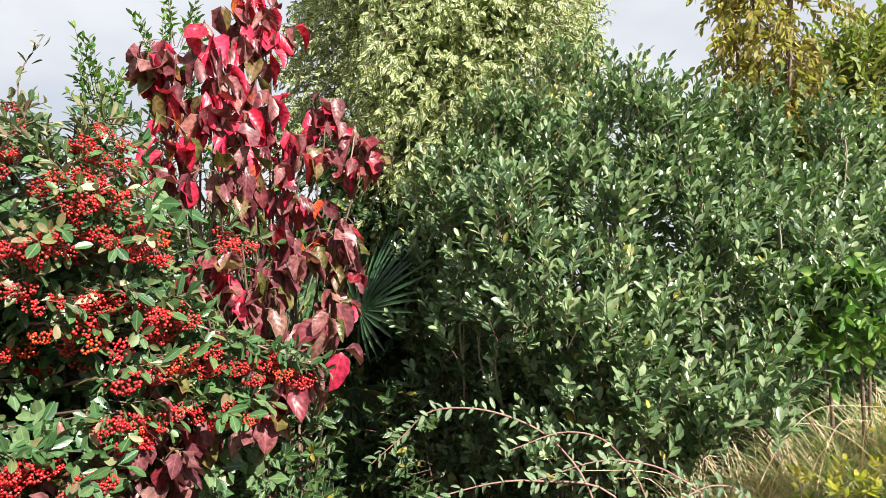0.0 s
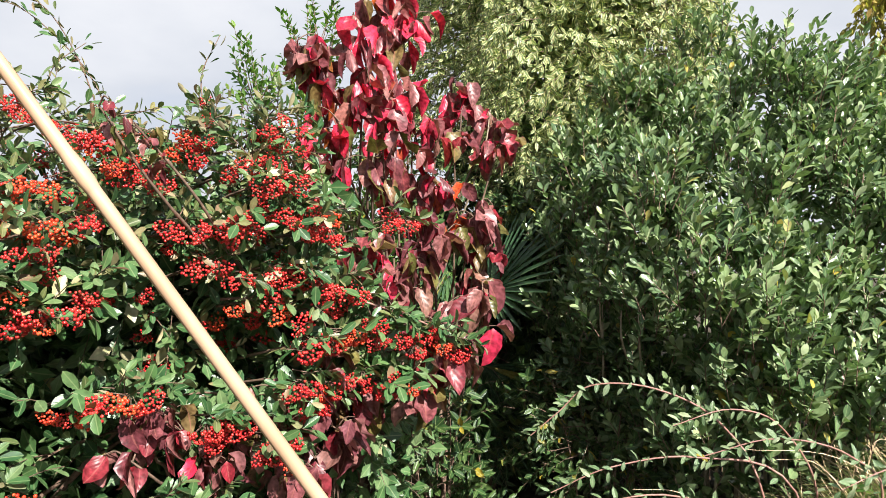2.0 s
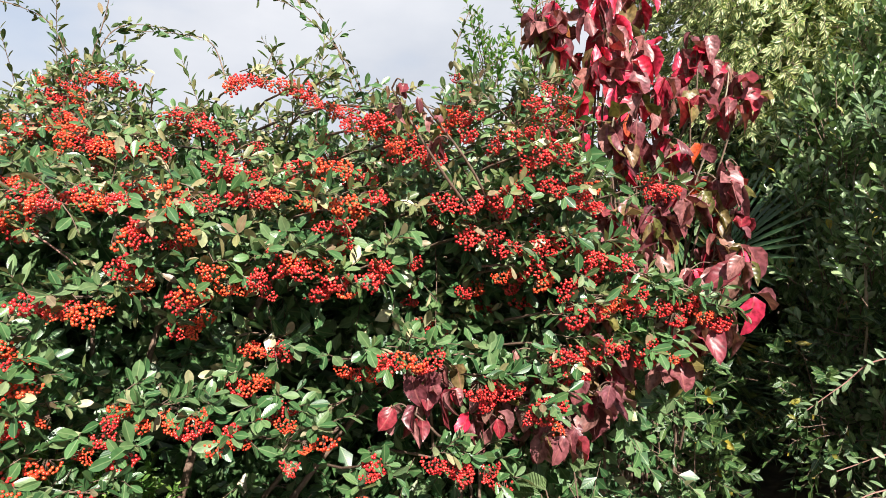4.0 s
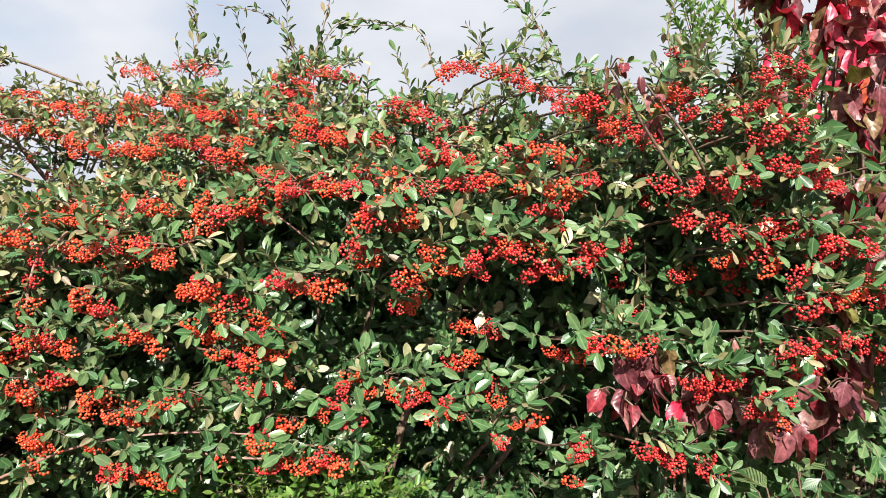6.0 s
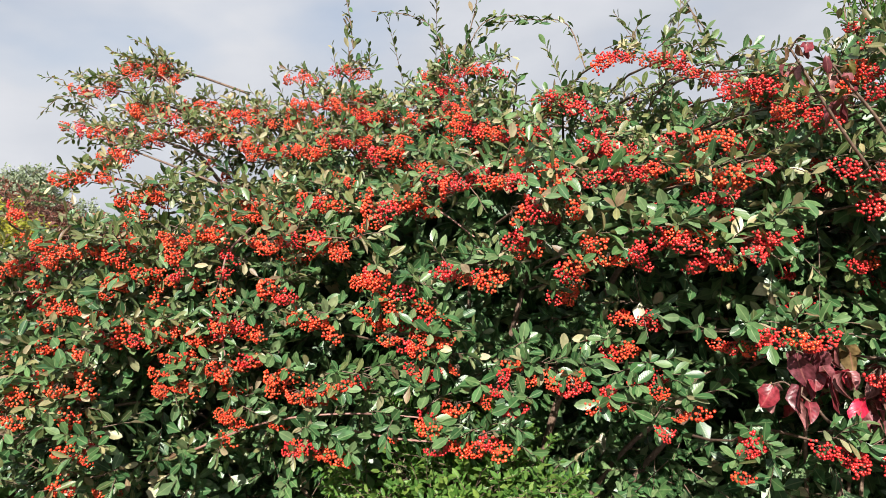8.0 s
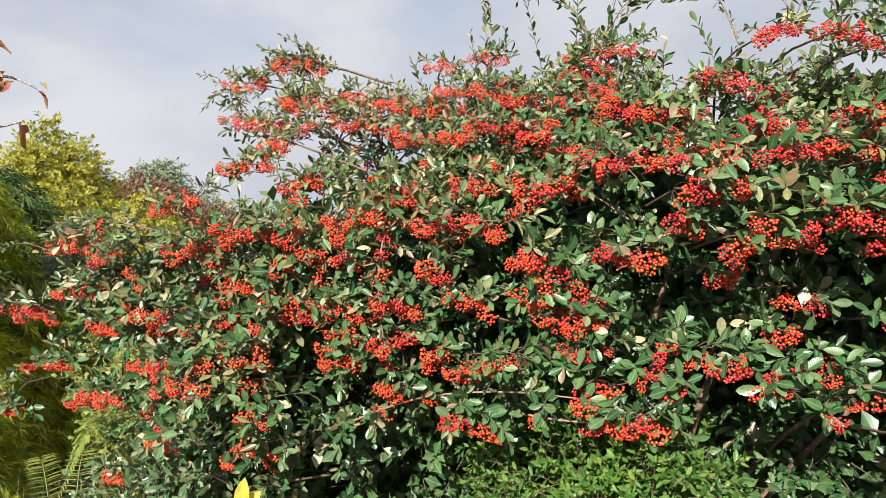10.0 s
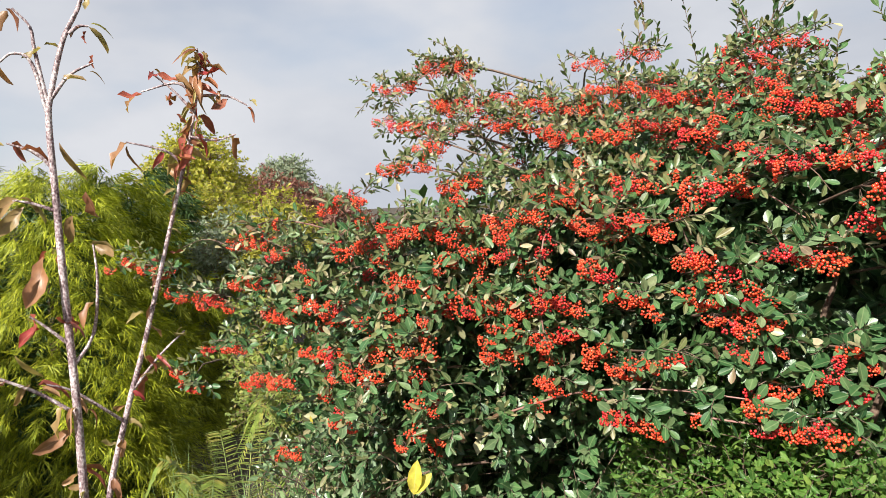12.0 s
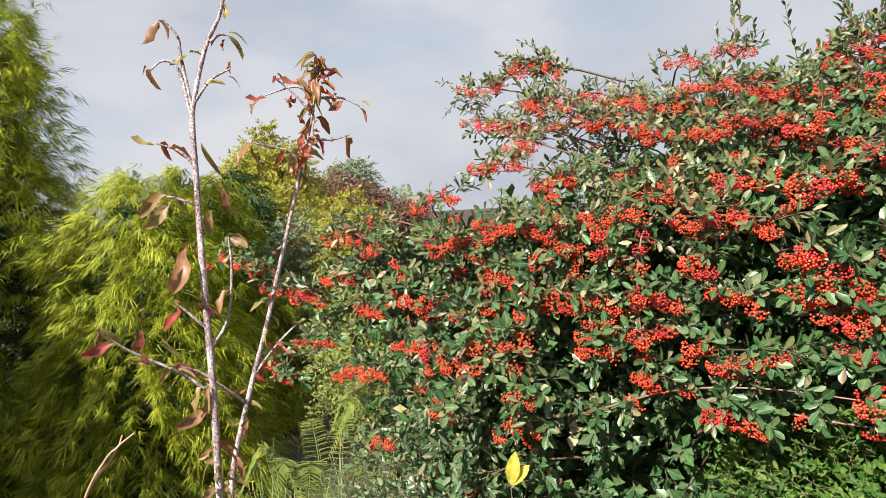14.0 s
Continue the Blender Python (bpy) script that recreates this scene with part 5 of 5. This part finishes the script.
def blades(n, x, y, height, lean, width):
    z = ground_z(x, y)
    o = np.stack([x, y, z - 0.02], 1)
    a = rng.uniform(0, 6.28, n)
    axis = np.stack([np.cos(a) * lean, np.sin(a) * lean, np.ones(n)], 1)
    shape = leaf_shape(1.0, stations=(0.3, 0.7), fold=0.0, curl=0.45, peak=0.3, stalk=0.0)
    nrm = np.stack([-np.cos(a), -np.sin(a), np.full(n, 0.5)], 1)
    return spread(shape, turns_for(axis, nrm, height, width), o)


def make_grass():
    """Grass as loose stuff: green tufts and straw on the bank, thin tall grass by the berry shrub."""
    n = 9000
    x, y = rng.uniform(0.35, 2.3, n), rng.uniform(1.45, 2.1, n)
    m = 1900
    xm, ym = rng.uniform(1.02, 1.75, m), rng.uniform(1.55, 1.92, m)
    tuft = blades(m, xm, ym, rng.uniform(0.18, 0.36, m), rng.uniform(0.3, 1.4, m), rng.uniform(0.002, 0.005, m))
    tagged(new("grass", build("grass", [tuft, blades(n, x, y, rng.uniform(0.12, 0.30, n) * np.interp(x, [0.6, 1.2], [0.9, 1.4]), rng.uniform(0.4, 2.2, n), rng.uniform(0.004, 0.009, n))], GRASS_BLADE)), "long green and straw-coloured grass on the bank", "grass", kind="stuff")
    n = 2200
    x, y = 0.45 + 1.6 * rng.random(n) ** 0.7, 1.68 + rng.uniform(0, 0.32, n)
    k = 800
    xb, yb = rng.uniform(0.72, 1.95, k), rng.uniform(1.76, 1.95, k)
    tall = blades(k, xb, yb, rng.uniform(0.15, 0.40, k), rng.uniform(0.1, 0.8, k), rng.uniform(0.002, 0.0045, k))
    tagged(new("dry_grass", build("dry_grass", [tall, blades(n, x, y, rng.uniform(0.15, 0.42, n), rng.uniform(0.2, 1.2, n), rng.uniform(0.002, 0.004, n))], STRAW)), "dead straw-brown grass below the evergreen shrub", "grass", kind="stuff")
    n = 2600
    x, y = rng.uniform(-4.2, -2.2, n), rng.uniform(-0.9, 0.1, n)
    tagged(new("grass", build("grass", [blades(n, x, y, rng.uniform(0.35, 1.15, n), rng.uniform(0.05, 0.5, n), rng.uniform(0.003, 0.006, n))], GRASS_BLADE)), "tall thin grass beside the berry shrub", "grass", kind="stuff")


make_grass()


def stalk(points, r0, r1, label, mat=STRAW):
    """A dry grass stalk: a jointed stem and the swollen joints."""
    pts = np.array(points, float)
    plant = thing("grass_stalk", pts[0], label, "grass stalk")
    chunk, line = tube(pts, r0, r1, sides=8)
    stem = part("stem", build("stem", [chunk], mat), plant)
    for f in (0.3, 0.55, 0.8):
        i = int(f * (len(line) - 2))
        way = unit(line[i + 1] - line[i])
        q = line[i] + way * np.array([-0.006, -0.002, 0.003, 0.008])[:, None]
        r = (r0 + (r1 - r0) * f) * np.array([0.98, 1.25, 1.22, 0.98])
        part("joint", build("joint", [tubes(q[None], r[None], 8)], mat), stem)


for x0, y0, dx, top, lean in ((0.95, 1.72, 0.10, 0.62, 0.05), (0.70, 1.66, -0.12, 0.58, 0.08), (0.52, 1.62, 0.16, 0.66, -0.04), (1.15, 1.75, 0.35, 0.45, 0.02), (0.85, 1.60, -0.25, 0.60, 0.0), (0.40, 1.60, -0.16, 0.70, 0.05), (1.25, 1.80, -0.20, 0.42, -0.08), (0.62, 1.70, 0.05, 0.72, 0.02), (1.05, 1.66, 0.15, 0.36, -0.1), (0.75, 1.74, 0.22, 0.8, 0.06)):
    g0, top, dx = float(ground_z(x0, y0)) - 0.02, top * 0.66, dx * 1.6
    stalk([(x0, y0, g0), (x0 + dx * 0.3, y0 + lean * 0.5, g0 + top * 0.6), (x0 + dx * 0.75, y0 + lean, g0 + top * 0.95), (x0 + dx * 1.3, y0 + lean, g0 + top * 0.98)], 0.0014, 0.0006, "thin dry grass stalk arching over the bank")
CANE_AT, CANE_WAY = np.array([-0.2197, 0.0025, 1.5]), np.array([-0.568, -0.373, 1.0])
stalk([CANE_AT + CANE_WAY * k for k in (-1.42, -0.8, -0.2, 0.02, 0.058)], 0.0031, 0.0016, "long straight tan dry stalk leaning over the path", CANE_STRAW)


# ---- young tree with two silvery stems ----
def make_sapling():
    base = (-1.95, -0.93, float(ground_z(-1.95, -0.93)))
    tree = thing("young_tree", base, "young tree with silvery spotted stems and sparse reddish autumn leaves", "tree")
    b = np.array(base)
    main, lm = tube([b, (-1.935, -0.927, 0.60), (-1.928, -0.925, 0.972), (-1.928, -0.923, 1.189), (-1.928, -0.926, 1.424), (-1.928, -0.926, 1.596), (-1.928, -0.926, 1.731), (-1.929, -0.918, 1.787), (-1.931, -0.890, 1.889), (-1.933, -0.858, 1.957), (-1.935, -0.835, 2.05)], 0.0095, 0.0034, sides=10)
    second, ls = tube([b + [-0.05, 0.01, 0.0], (-2.08, -0.925, 0.60), (-2.13, -0.91, 0.884), (-2.133, -0.856, 1.098), (-2.134, -0.806, 1.257), (-2.134, -0.753, 1.444), (-2.131, -0.70, 1.632), (-2.129, -0.664, 1.766), (-2.127, -0.643, 1.874), (-2.127, -0.644, 1.928)], 0.0085, 0.0020, sides=10)
    part("stem", build("stem", [main], SAP_BARK), tree, "silvery spotted main stem")
    part("stem", build("stem", [second], SAP_BARK), tree)
    # forks and side branches of the main stem, then of the second
    side = (((-1.928, -0.926, 1.745), (-1.926, -0.945, 1.842), (-1.923, -0.973, 1.858), (-1.919, -0.997, 1.838)), ((-1.928, -0.924, 1.76), (-1.927, -0.938, 1.865), (-1.926, -0.942, 1.908), (-1.923, -0.967, 1.94)), ((-1.928, -0.919, 1.776), (-1.931, -0.885, 1.822), (-1.933, -0.843, 1.847)), ((-1.931, -0.88, 1.90), (-1.932, -0.862, 1.915), (-1.933, -0.845, 1.916)),
            ((-1.928, -0.921, 1.165), (-1.921, -0.988, 1.224), (-1.907, -1.072, 1.279), (-1.895, -1.124, 1.326)), ((-1.928, -0.928, 1.565), (-1.924, -0.965, 1.581), (-1.92, -0.995, 1.588)), ((-1.928, -0.926, 1.645), (-1.925, -0.953, 1.676), (-1.92, -0.996, 1.693)), ((-1.928, -0.92, 1.30), (-1.92, -0.96, 1.345), (-1.915, -0.985, 1.37)), ((-1.928, -0.925, 1.26), (-1.94, -0.885, 1.32), (-1.94, -0.87, 1.42), (-1.945, -0.872, 1.50)))
    side_two = (((-2.131, -0.692, 1.659), (-2.133, -0.728, 1.694), (-2.134, -0.81, 1.716)), ((-2.13, -0.674, 1.726), (-2.125, -0.621, 1.717), (-2.119, -0.573, 1.729)), ((-2.128, -0.655, 1.807), (-2.131, -0.691, 1.848), (-2.134, -0.77, 1.828)), ((-2.127, -0.647, 1.82), (-2.121, -0.587, 1.819), (-2.115, -0.542, 1.797)), ((-2.128, -0.66, 1.78), (-2.132, -0.70, 1.83), (-2.134, -0.745, 1.87)), ((-2.133, -0.839, 1.151), (-2.134, -0.775, 1.225), (-2.132, -0.719, 1.275)), ((-2.134, -0.86, 1.08), (-2.11, -0.95, 1.17), (-2.09, -1.0, 1.2)))
    side = side + side_two
    tips = []
    for q in side:
        chunk, line = tube(q, 0.0042, 0.0018, sides=6)
        part("branch", build("branch", [chunk], SAP_BARK), tree)
        tips.append(line)
    at, axis, normal, sizes = [], [], [], []
    def hang(q, n, reach=0.3):
        for _ in range(n):
            a = rng.uniform(0, 6.28)
            out = np.array([math.cos(a), math.sin(a), 0])
            at.append(q + rng.normal(0, 0.008, 3))
            axis.append(out * rng.uniform(0.5, 1.1) + np.array([0, 0, rng.uniform(-0.9, 0.25)]))
            normal.append(np.array([0.4, -0.1, 0.8]) + rng.normal(0, 0.4, 3))
            sizes.append(rng.uniform(0.026, 0.060))
    # large leaves of the main stem: where each hangs, which way, how long
    for px, py, pz, dy, dz, long in ((-1.928, -0.912, 1.695, 0.3, -1.0, 0.085), (-1.933, -0.845, 1.915, 0.6, -0.8, 0.058), (-1.934, -0.845, 1.98, 0.2, -1.0, 0.04), (-1.922, -0.978, 1.575, -0.6, -0.8, 0.085), (-1.929, -0.90, 1.555, -0.4, -0.9, 0.06), (-1.930, -0.875, 1.60, 0.15, -1.0, 0.06), (-1.921, -0.985, 1.59, -0.9, -0.4, 0.08), (-1.925, -0.955, 1.48, -0.1, -1.0, 0.11),
                                     (-1.922, -0.98, 1.435, -0.5, -0.7, 0.055), (-1.896, -1.12, 1.335, 0.5, -0.8, 0.055), (-1.90, -1.10, 1.30, -0.9, -0.4, 0.065), (-1.91, -1.05, 1.32, -0.1, -0.9, 0.06), (-1.915, -1.015, 1.30, 0.5, -0.9, 0.075), (-1.915, -1.03, 1.255, -1.0, -0.1, 0.065), (-1.92, -0.995, 1.24, -0.7, -0.5, 0.06), (-1.928, -0.93, 1.14, -0.9, -0.6, 0.085)):
        at.append((px, py, pz)), axis.append((0.05, dy, dz)), normal.append(np.array([0.9, -0.3, 0.35]) + rng.normal(0, 0.25, 3)), sizes.append(0.88 * long)
    for q in (lm[12], lm[13], lm[14], lm[18], lm[22], lm[26], ls[10], ls[12], ls[14], ls[16]):
        hang(q, 3)
    for l in tips[:9]:
        hang(l[-1], 2)
        hang(l[len(l) // 2], 1)
    for l in tips[9:]:
        hang(l[-1], 2)
        hang(l[len(l) // 2], 2)
    for q in ls[18:]:
        hang(q, 3 if q[2] > 1.6 else 1)
    shapes = [leaf_shape(0.40, fold=0.45, curl=0.6, twist=0.7, wave=0.7), leaf_shape(0.42, fold=0.3, curl=0.8, twist=-1.0, wave=0.8), leaf_shape(0.26, fold=0.7, curl=0.6, twist=1.2, wave=0.5), leaf_shape(0.38, fold=0.35, curl=-0.4, twist=0.8, wave=0.8), leaf_shape(0.15, fold=0.7, curl=0.9, twist=0.5, wave=0.2)]
    foliage(tree, shapes, np.array(at), np.array(axis), np.array(normal), np.array(sizes), SAP_LEAF, near=(-1.9, -0.9, 1.4), single=len(at), name="leaf")


make_sapling()


# ---- golden conifer and the garden beyond ----
def conifer(name, base, label, mat, height, radius, count, strand=0.16, strands=9, lumps=0.25, thick=0.018, group=""):
    """A conifer: a trunk and drooping fans of fine strands over an uneven cone."""
    z0 = float(ground_z(base[0], base[1]))
    plant = thing(name, (base[0], base[1], z0), label, "conifer", group)
    b = np.array([base[0], base[1], z0])
    part("trunk", build("trunk", [tube([b - [0, 0, 0.1], b + [0, 0, height * 0.4], b + [0, 0, height * 0.78]], 0.08, 0.012)[0]], TWIG), plant)
    fans = 14
    plumes = count // fans
    h = np.repeat(1 - rng.random(plumes) ** 0.66, fans)
    a = np.repeat(rng.uniform(0, 6.28, plumes), fans)
    v = np.stack([np.cos(a), np.sin(a), 0 * a], 1)
    count = plumes * fans
    f = np.tile(np.linspace(0, 1, fans), plumes)[:, None]
    reach = strand * np.repeat(rng.uniform(2.2, 4.5, plumes), fans)[:, None]
    r = radius * (1 - h) ** 0.7 * np.repeat(0.55 + 0.45 * rng.random(plumes) ** 0.5, fans)
    q = b + v * r[:, None] + np.array([0, 0, 1.0]) * (0.05 + h * height * 0.97)[:, None]
    q += reach * (v * f + np.array([0, 0, 1.0]) * (0.35 * f - 0.95 * f * f)) + rng.normal(0, strand * 0.22, q.shape)
    q += v * (noise3(q, 1.3, 2.0) * lumps * radius * 0.8 + noise3(q, 3.2, 6.0) * lumps * radius * 0.55)[:, None]
    along = unit(v * 0.9 + rng.normal(0, 0.35, v.shape) + np.array([0, 0, 0.15]))
    across = unit(np.cross(along, np.array([0, 0, 1.0]) + rng.normal(0, 0.3, v.shape)))
    g = np.linspace(-1, 1, strands)
    ang = g[None, :] * 0.95 + rng.normal(0, 0.12, (count, strands))
    axis = along[:, None] * np.cos(ang)[..., None] + across[:, None] * np.sin(ang)[..., None] + rng.normal(0, 0.18, (count, strands, 3)) + np.array([0, 0, -0.35])
    o = q[:, None] + along[:, None] * (strand * 0.7 * (1 - np.abs(g)))[None, :, None] + rng.normal(0, strand * 0.12, (count, strands, 3))
    normal = np.repeat(np.cross(across, along), strands, 0)
    shape = Shape([(-0.5, 0, 0), (0.5, 0.1, 0), (0, 1, -0.35)], [(0, 1, 2)], [(0, 0), (1, 0.1), (0.5, 1)])
    size = strand * rng.uniform(0.6, 1.25, count * strands)
    part("foliage", build("foliage", [spread(shape, turns_for(axis.reshape(-1, 3), normal, size, thick), o.reshape(-1, 3))], mat), plant, kind="stuff")
    # old inner foliage, its dark colour also painting the shade between the strands
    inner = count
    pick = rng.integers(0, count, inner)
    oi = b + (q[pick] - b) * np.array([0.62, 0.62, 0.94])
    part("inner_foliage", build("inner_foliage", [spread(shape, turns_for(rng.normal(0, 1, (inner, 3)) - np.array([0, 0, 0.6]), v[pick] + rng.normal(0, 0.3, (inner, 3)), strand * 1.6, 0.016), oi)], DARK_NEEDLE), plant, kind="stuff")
    return plant


FAR_SHAPES = [leaf_shape(0.6, (0.5,), fold=0.1), leaf_shape(0.5, (0.45,), fold=0.2, curl=0.3)]
conifer("golden_conifer", (-7.4, -3.22), "tall weeping conifer with thread-like golden green foliage", GOLD_NEEDLE, 5.4, 1.05, 13000, strand=0.12, strands=12, thick=0.0075, lumps=0.35)
conifer("golden_conifer", (-6.7, -1.75), "low weeping conifer with golden green foliage", GOLD_NEEDLE, 3.2, 0.85, 8000, strand=0.11, strands=12, thick=0.0072, lumps=0.40)
conifer("golden_conifer", (-9.4, -1.6), "low weeping conifer with golden green foliage", GOLD_NEEDLE, 3.55, 1.3, 5000, strand=0.14, strands=12, thick=0.013, lumps=0.34)
crown("lime_tree", (-13.3, -0.2), "rounded tree with yellow-green leaves", "tree", LIME_LEAF, (-13.47, -0.35, 1.85), (0.9, 0.92, 1.3), 1700, 0.10, leaves=9, twig=0.4, stems=1, stem_r=0.12, shapes=FAR_SHAPES)
conifer("dark_conifer", (-11.5, -1.2), "dark green upright conifer", DARK_NEEDLE, 3.8, 0.6, 2600, strand=0.2, thick=0.03)
crown("plum_hedge", (-16.2, 1.4), "purple-brown leaved hedge on the far slope", "hedge", PLUM_LEAF, (-16.2, 1.35, 1.15), (1.2, 1.3, 1.35), 1500, 0.11, leaves=8, twig=0.35, stems=3, stem_r=0.08, lumps=0.1, shapes=FAR_SHAPES)
crown("plum_hedge", (-15.6, 2.5), "purple-brown leaved hedge on the far slope", "hedge", PLUM_LEAF, (-15.6, 2.5, 0.60), (1.2, 1.3, 1.25), 1100, 0.11, leaves=8, twig=0.35, stems=3, stem_r=0.08, lumps=0.1, shapes=FAR_SHAPES)
crown("grey_tree", (-19.2, 2.05), "round grey-green tree on the far slope", "tree", GREY_LEAF, (-19.2, 2.05, 2.25), (1.1, 0.8, 0.85), 900, 0.11, leaves=8, twig=0.4, stems=1, stem_r=0.12, shapes=FAR_SHAPES)
crown("grey_tree", (-17.1, 2.95), "round grey-green tree on the far slope", "tree", GREY_LEAF, (-17.1, 2.95, 1.05), (1.1, 0.8, 1.0), 900, 0.11, leaves=8, twig=0.4, stems=1, stem_r=0.12, shapes=FAR_SHAPES)
crown("grey_shrub", (-9.6, 0.3), "silvery grey-green shrub on the slope", "shrub", GREY_LEAF, (-10.1, -0.1, 0.55), (0.8, 0.6, 1.05), 1000, 0.07, leaves=9, twig=0.3, stem_r=0.03, shapes=FAR_SHAPES)
crown("green_shrub", (-9.0, 1.5), "rounded shrub with bright yellow-green leaves", "shrub", LIME_LEAF, (-9.9, 0.55, 0.85), (0.8, 0.6, 1.0), 1100, 0.075, leaves=9, twig=0.3, stem_r=0.03, shapes=FAR_SHAPES)
crown("green_shrub", (-11.5, 1.0), "rounded shrub with bright yellow-green leaves", "shrub", LIME_LEAF, (-11.8, -0.1, 0.9), (0.9, 0.75, 1.15), 900, 0.09, leaves=9, twig=0.3, stem_r=0.03, shapes=FAR_SHAPES)
crown("green_shrub", (-5.4, 0.3), "rounded shrub with feathery light green leaves", "shrub", FERN_LEAF, (-5.4, 0.2, 0.35), (0.8, 0.7, 0.85), 1100, 0.055, leaves=10, twig=0.25, stem_r=0.02, shapes=FAR_SHAPES)


# Unseen hedge, added to throw shade on the conifers' lower part.
crown("shade_hedge", (-4.4, -5.5), "unseen laurel hedge added to shade the lower conifers", "hedge", SHADE_LEAF, (-5.1, -5.6, 1.3), (3.1, 1.2, 2.85), 2600, 0.18, leaves=8, twig=0.5, stem_r=0.04, shapes=FAR_SHAPES, core=4200)


# ---- ferns below the berry shrub ----
def make_fern(x, y, count, size, z_up):
    base = (x, y, float(ground_z(x, y)))
    fern = thing("fern", base, "yellow-green fern with feathery fronds", "fern", "ferns under the shrub")
    leaflet = leaf_shape(0.30, stations=(0.15, 0.5, 0.8), fold=0.05, curl=0.1, peak=0.3, stalk=0.0)
    for k in range(count):
        a = 6.28 * k / count + rng.normal(0, 0.25)
        out = np.array([math.cos(a), math.sin(a), 0])
        b = np.array(base)
        chunk, line = tube([b, b + out * size * 0.25 + np.array([0, 0, z_up * 0.7]), b + out * size * 0.65 + np.array([0, 0, z_up]), b + out * size + np.array([0, 0, z_up * 0.85])], 0.003, 0.0012, sides=4)
        tang = unit(np.gradient(line, axis=0))
        side = unit(np.cross(tang, [0, 0, 1.0]))
        pos = np.repeat(line[5:], 4, 0) + np.tile(np.linspace(0, 1, 4)[:, None], (len(line) - 5, 1)) * np.repeat(np.gradient(line, axis=0)[5:], 4, 0)
        f = np.repeat(np.linspace(0.05, 1, len(line) - 5), 4)
        ln = size * 0.15 * np.sin(np.pi * (0.12 + 0.86 * f)) + 0.01
        chunks = [chunk]
        for sgn in (-1, 1):
            axis = np.repeat(side[5:], 4, 0) * sgn + np.repeat(tang[5:], 4, 0) * 0.35 + np.array([0, 0, -0.15])
            chunks.append(spread(leaflet, turns_for(axis, np.tile([0, 0, 1.0], (len(axis), 1)), ln, np.maximum(ln * 0.6, 0.012)), pos))
        part("frond", build("frond", chunks, FERN_LEAF), fern)


make_fern(-3.10, -0.58, 7, 0.36, 1.20)
make_fern(-3.20, -0.20, 7, 0.38, 1.28)
crown("low_shrub", (-2.5, -0.25), "low leafy growth with small grey-green leaves", "shrub", HEDGE_LEAF, (-2.55, -0.15, 0.45), (0.5, 0.4, 0.45), 500, 0.04, leaves=10, twig=0.22, stems=4, stem_r=0.006, lumps=0.35)
for bend in (0.0, 0.006):
    stalk([(-1.93, -1.40, float(ground_z(-1.93, -1.40))), (-1.86, -1.24, 0.80), (-1.829 + bend, -1.158, 1.02), (-1.812 + bend, -1.105 - bend, 1.095 + bend), (-1.806, -1.089, 1.121), (-1.797 - bend * 2, -1.057 - 4 * bend, 1.146 - bend)], 0.0034, 0.0014, "dry straw stalk with a bent tip", CANE_STRAW)


# ---- broad ribbed leaves beside the berry shrub ----
def make_ribbed_plant():
    base = (-0.70, 1.42, float(ground_z(-0.70, 1.42)))
    plant = thing("ribbed_leaf_plant", base, "low plant with broad ribbed pale green leaves", "plant")
    ribbed = leaf_material("ribbed_leaf", [(0.0, (0.12, 0.21, 0.08)), (1.0, (0.22, 0.31, 0.14))], rough=0.4, glow=0.25, rib=(0.36, 0.42, 0.24), rib_width=0.06, veins=11.0, vein_depth=0.7)
    at, axis, normal = [], [], []
    for dx, dy, z, a in ((0.02, -0.10, 0.86, -0.5), (-0.06, -0.14, 0.89, 2.6), (0.06, -0.06, 0.82, 0.3), (-0.02, -0.02, 0.90, 1.4), (-0.10, -0.05, 0.84, 3.3), (0.0, -0.16, 0.80, -1.4)):
        q = np.array([base[0] + dx, base[1] + dy, z])
        part("stalk", build("stalk", [tube([np.array(base), np.array(base) * 0.5 + q * 0.5 + np.array([0.02, 0.03, 0]), q], 0.004, 0.002, sides=5)[0]], TWIG), plant)
        at.append(q), axis.append((math.cos(a), math.sin(a), 0.1)), normal.append((0.05, -0.25, 1.0))
    foliage(plant, [leaf_shape(0.62, fold=0.12, curl=0.2, peak=0.45, wave=0.15)], np.array(at), np.array(axis), np.array(normal), np.full(len(at), 0.12), ribbed, near=base, single=len(at))


make_ribbed_plant()


# ---- yellowing seedling at the foot of the berry shrub ----
def make_seedling():
    base = (-2.13, -0.20, float(ground_z(-2.13, -0.20)))
    plant = thing("seedling", base, "thin seedling with two yellow leaves at its tip", "plant")
    top = np.array([-2.13, -0.18, 0.76])
    part("stem", build("stem", [tube([np.array(base), np.array(base) * 0.5 + top * 0.5 + np.array([0.03, 0, 0]), top], 0.003, 0.0015, sides=5)[0]], TWIG), plant)
    yellow = leaf_material("yellow_leaf", [(0.0, (0.55, 0.48, 0.06)), (1.0, (0.62, 0.55, 0.10))], rough=0.45, glow=0.35, rib=(0.6, 0.55, 0.2))
    foliage(plant, [leaf_shape(0.42, fold=0.25, curl=0.15)], np.array([top, top]), np.array([(0.15, 0.1, 1.0), (0.2, 0.5, 0.6)]), np.array([(0.8, -0.4, 0.3), (0.8, -0.4, 0.5)]), np.array([0.095, 0.075]), yellow, near=base, single=2)


make_seedling()
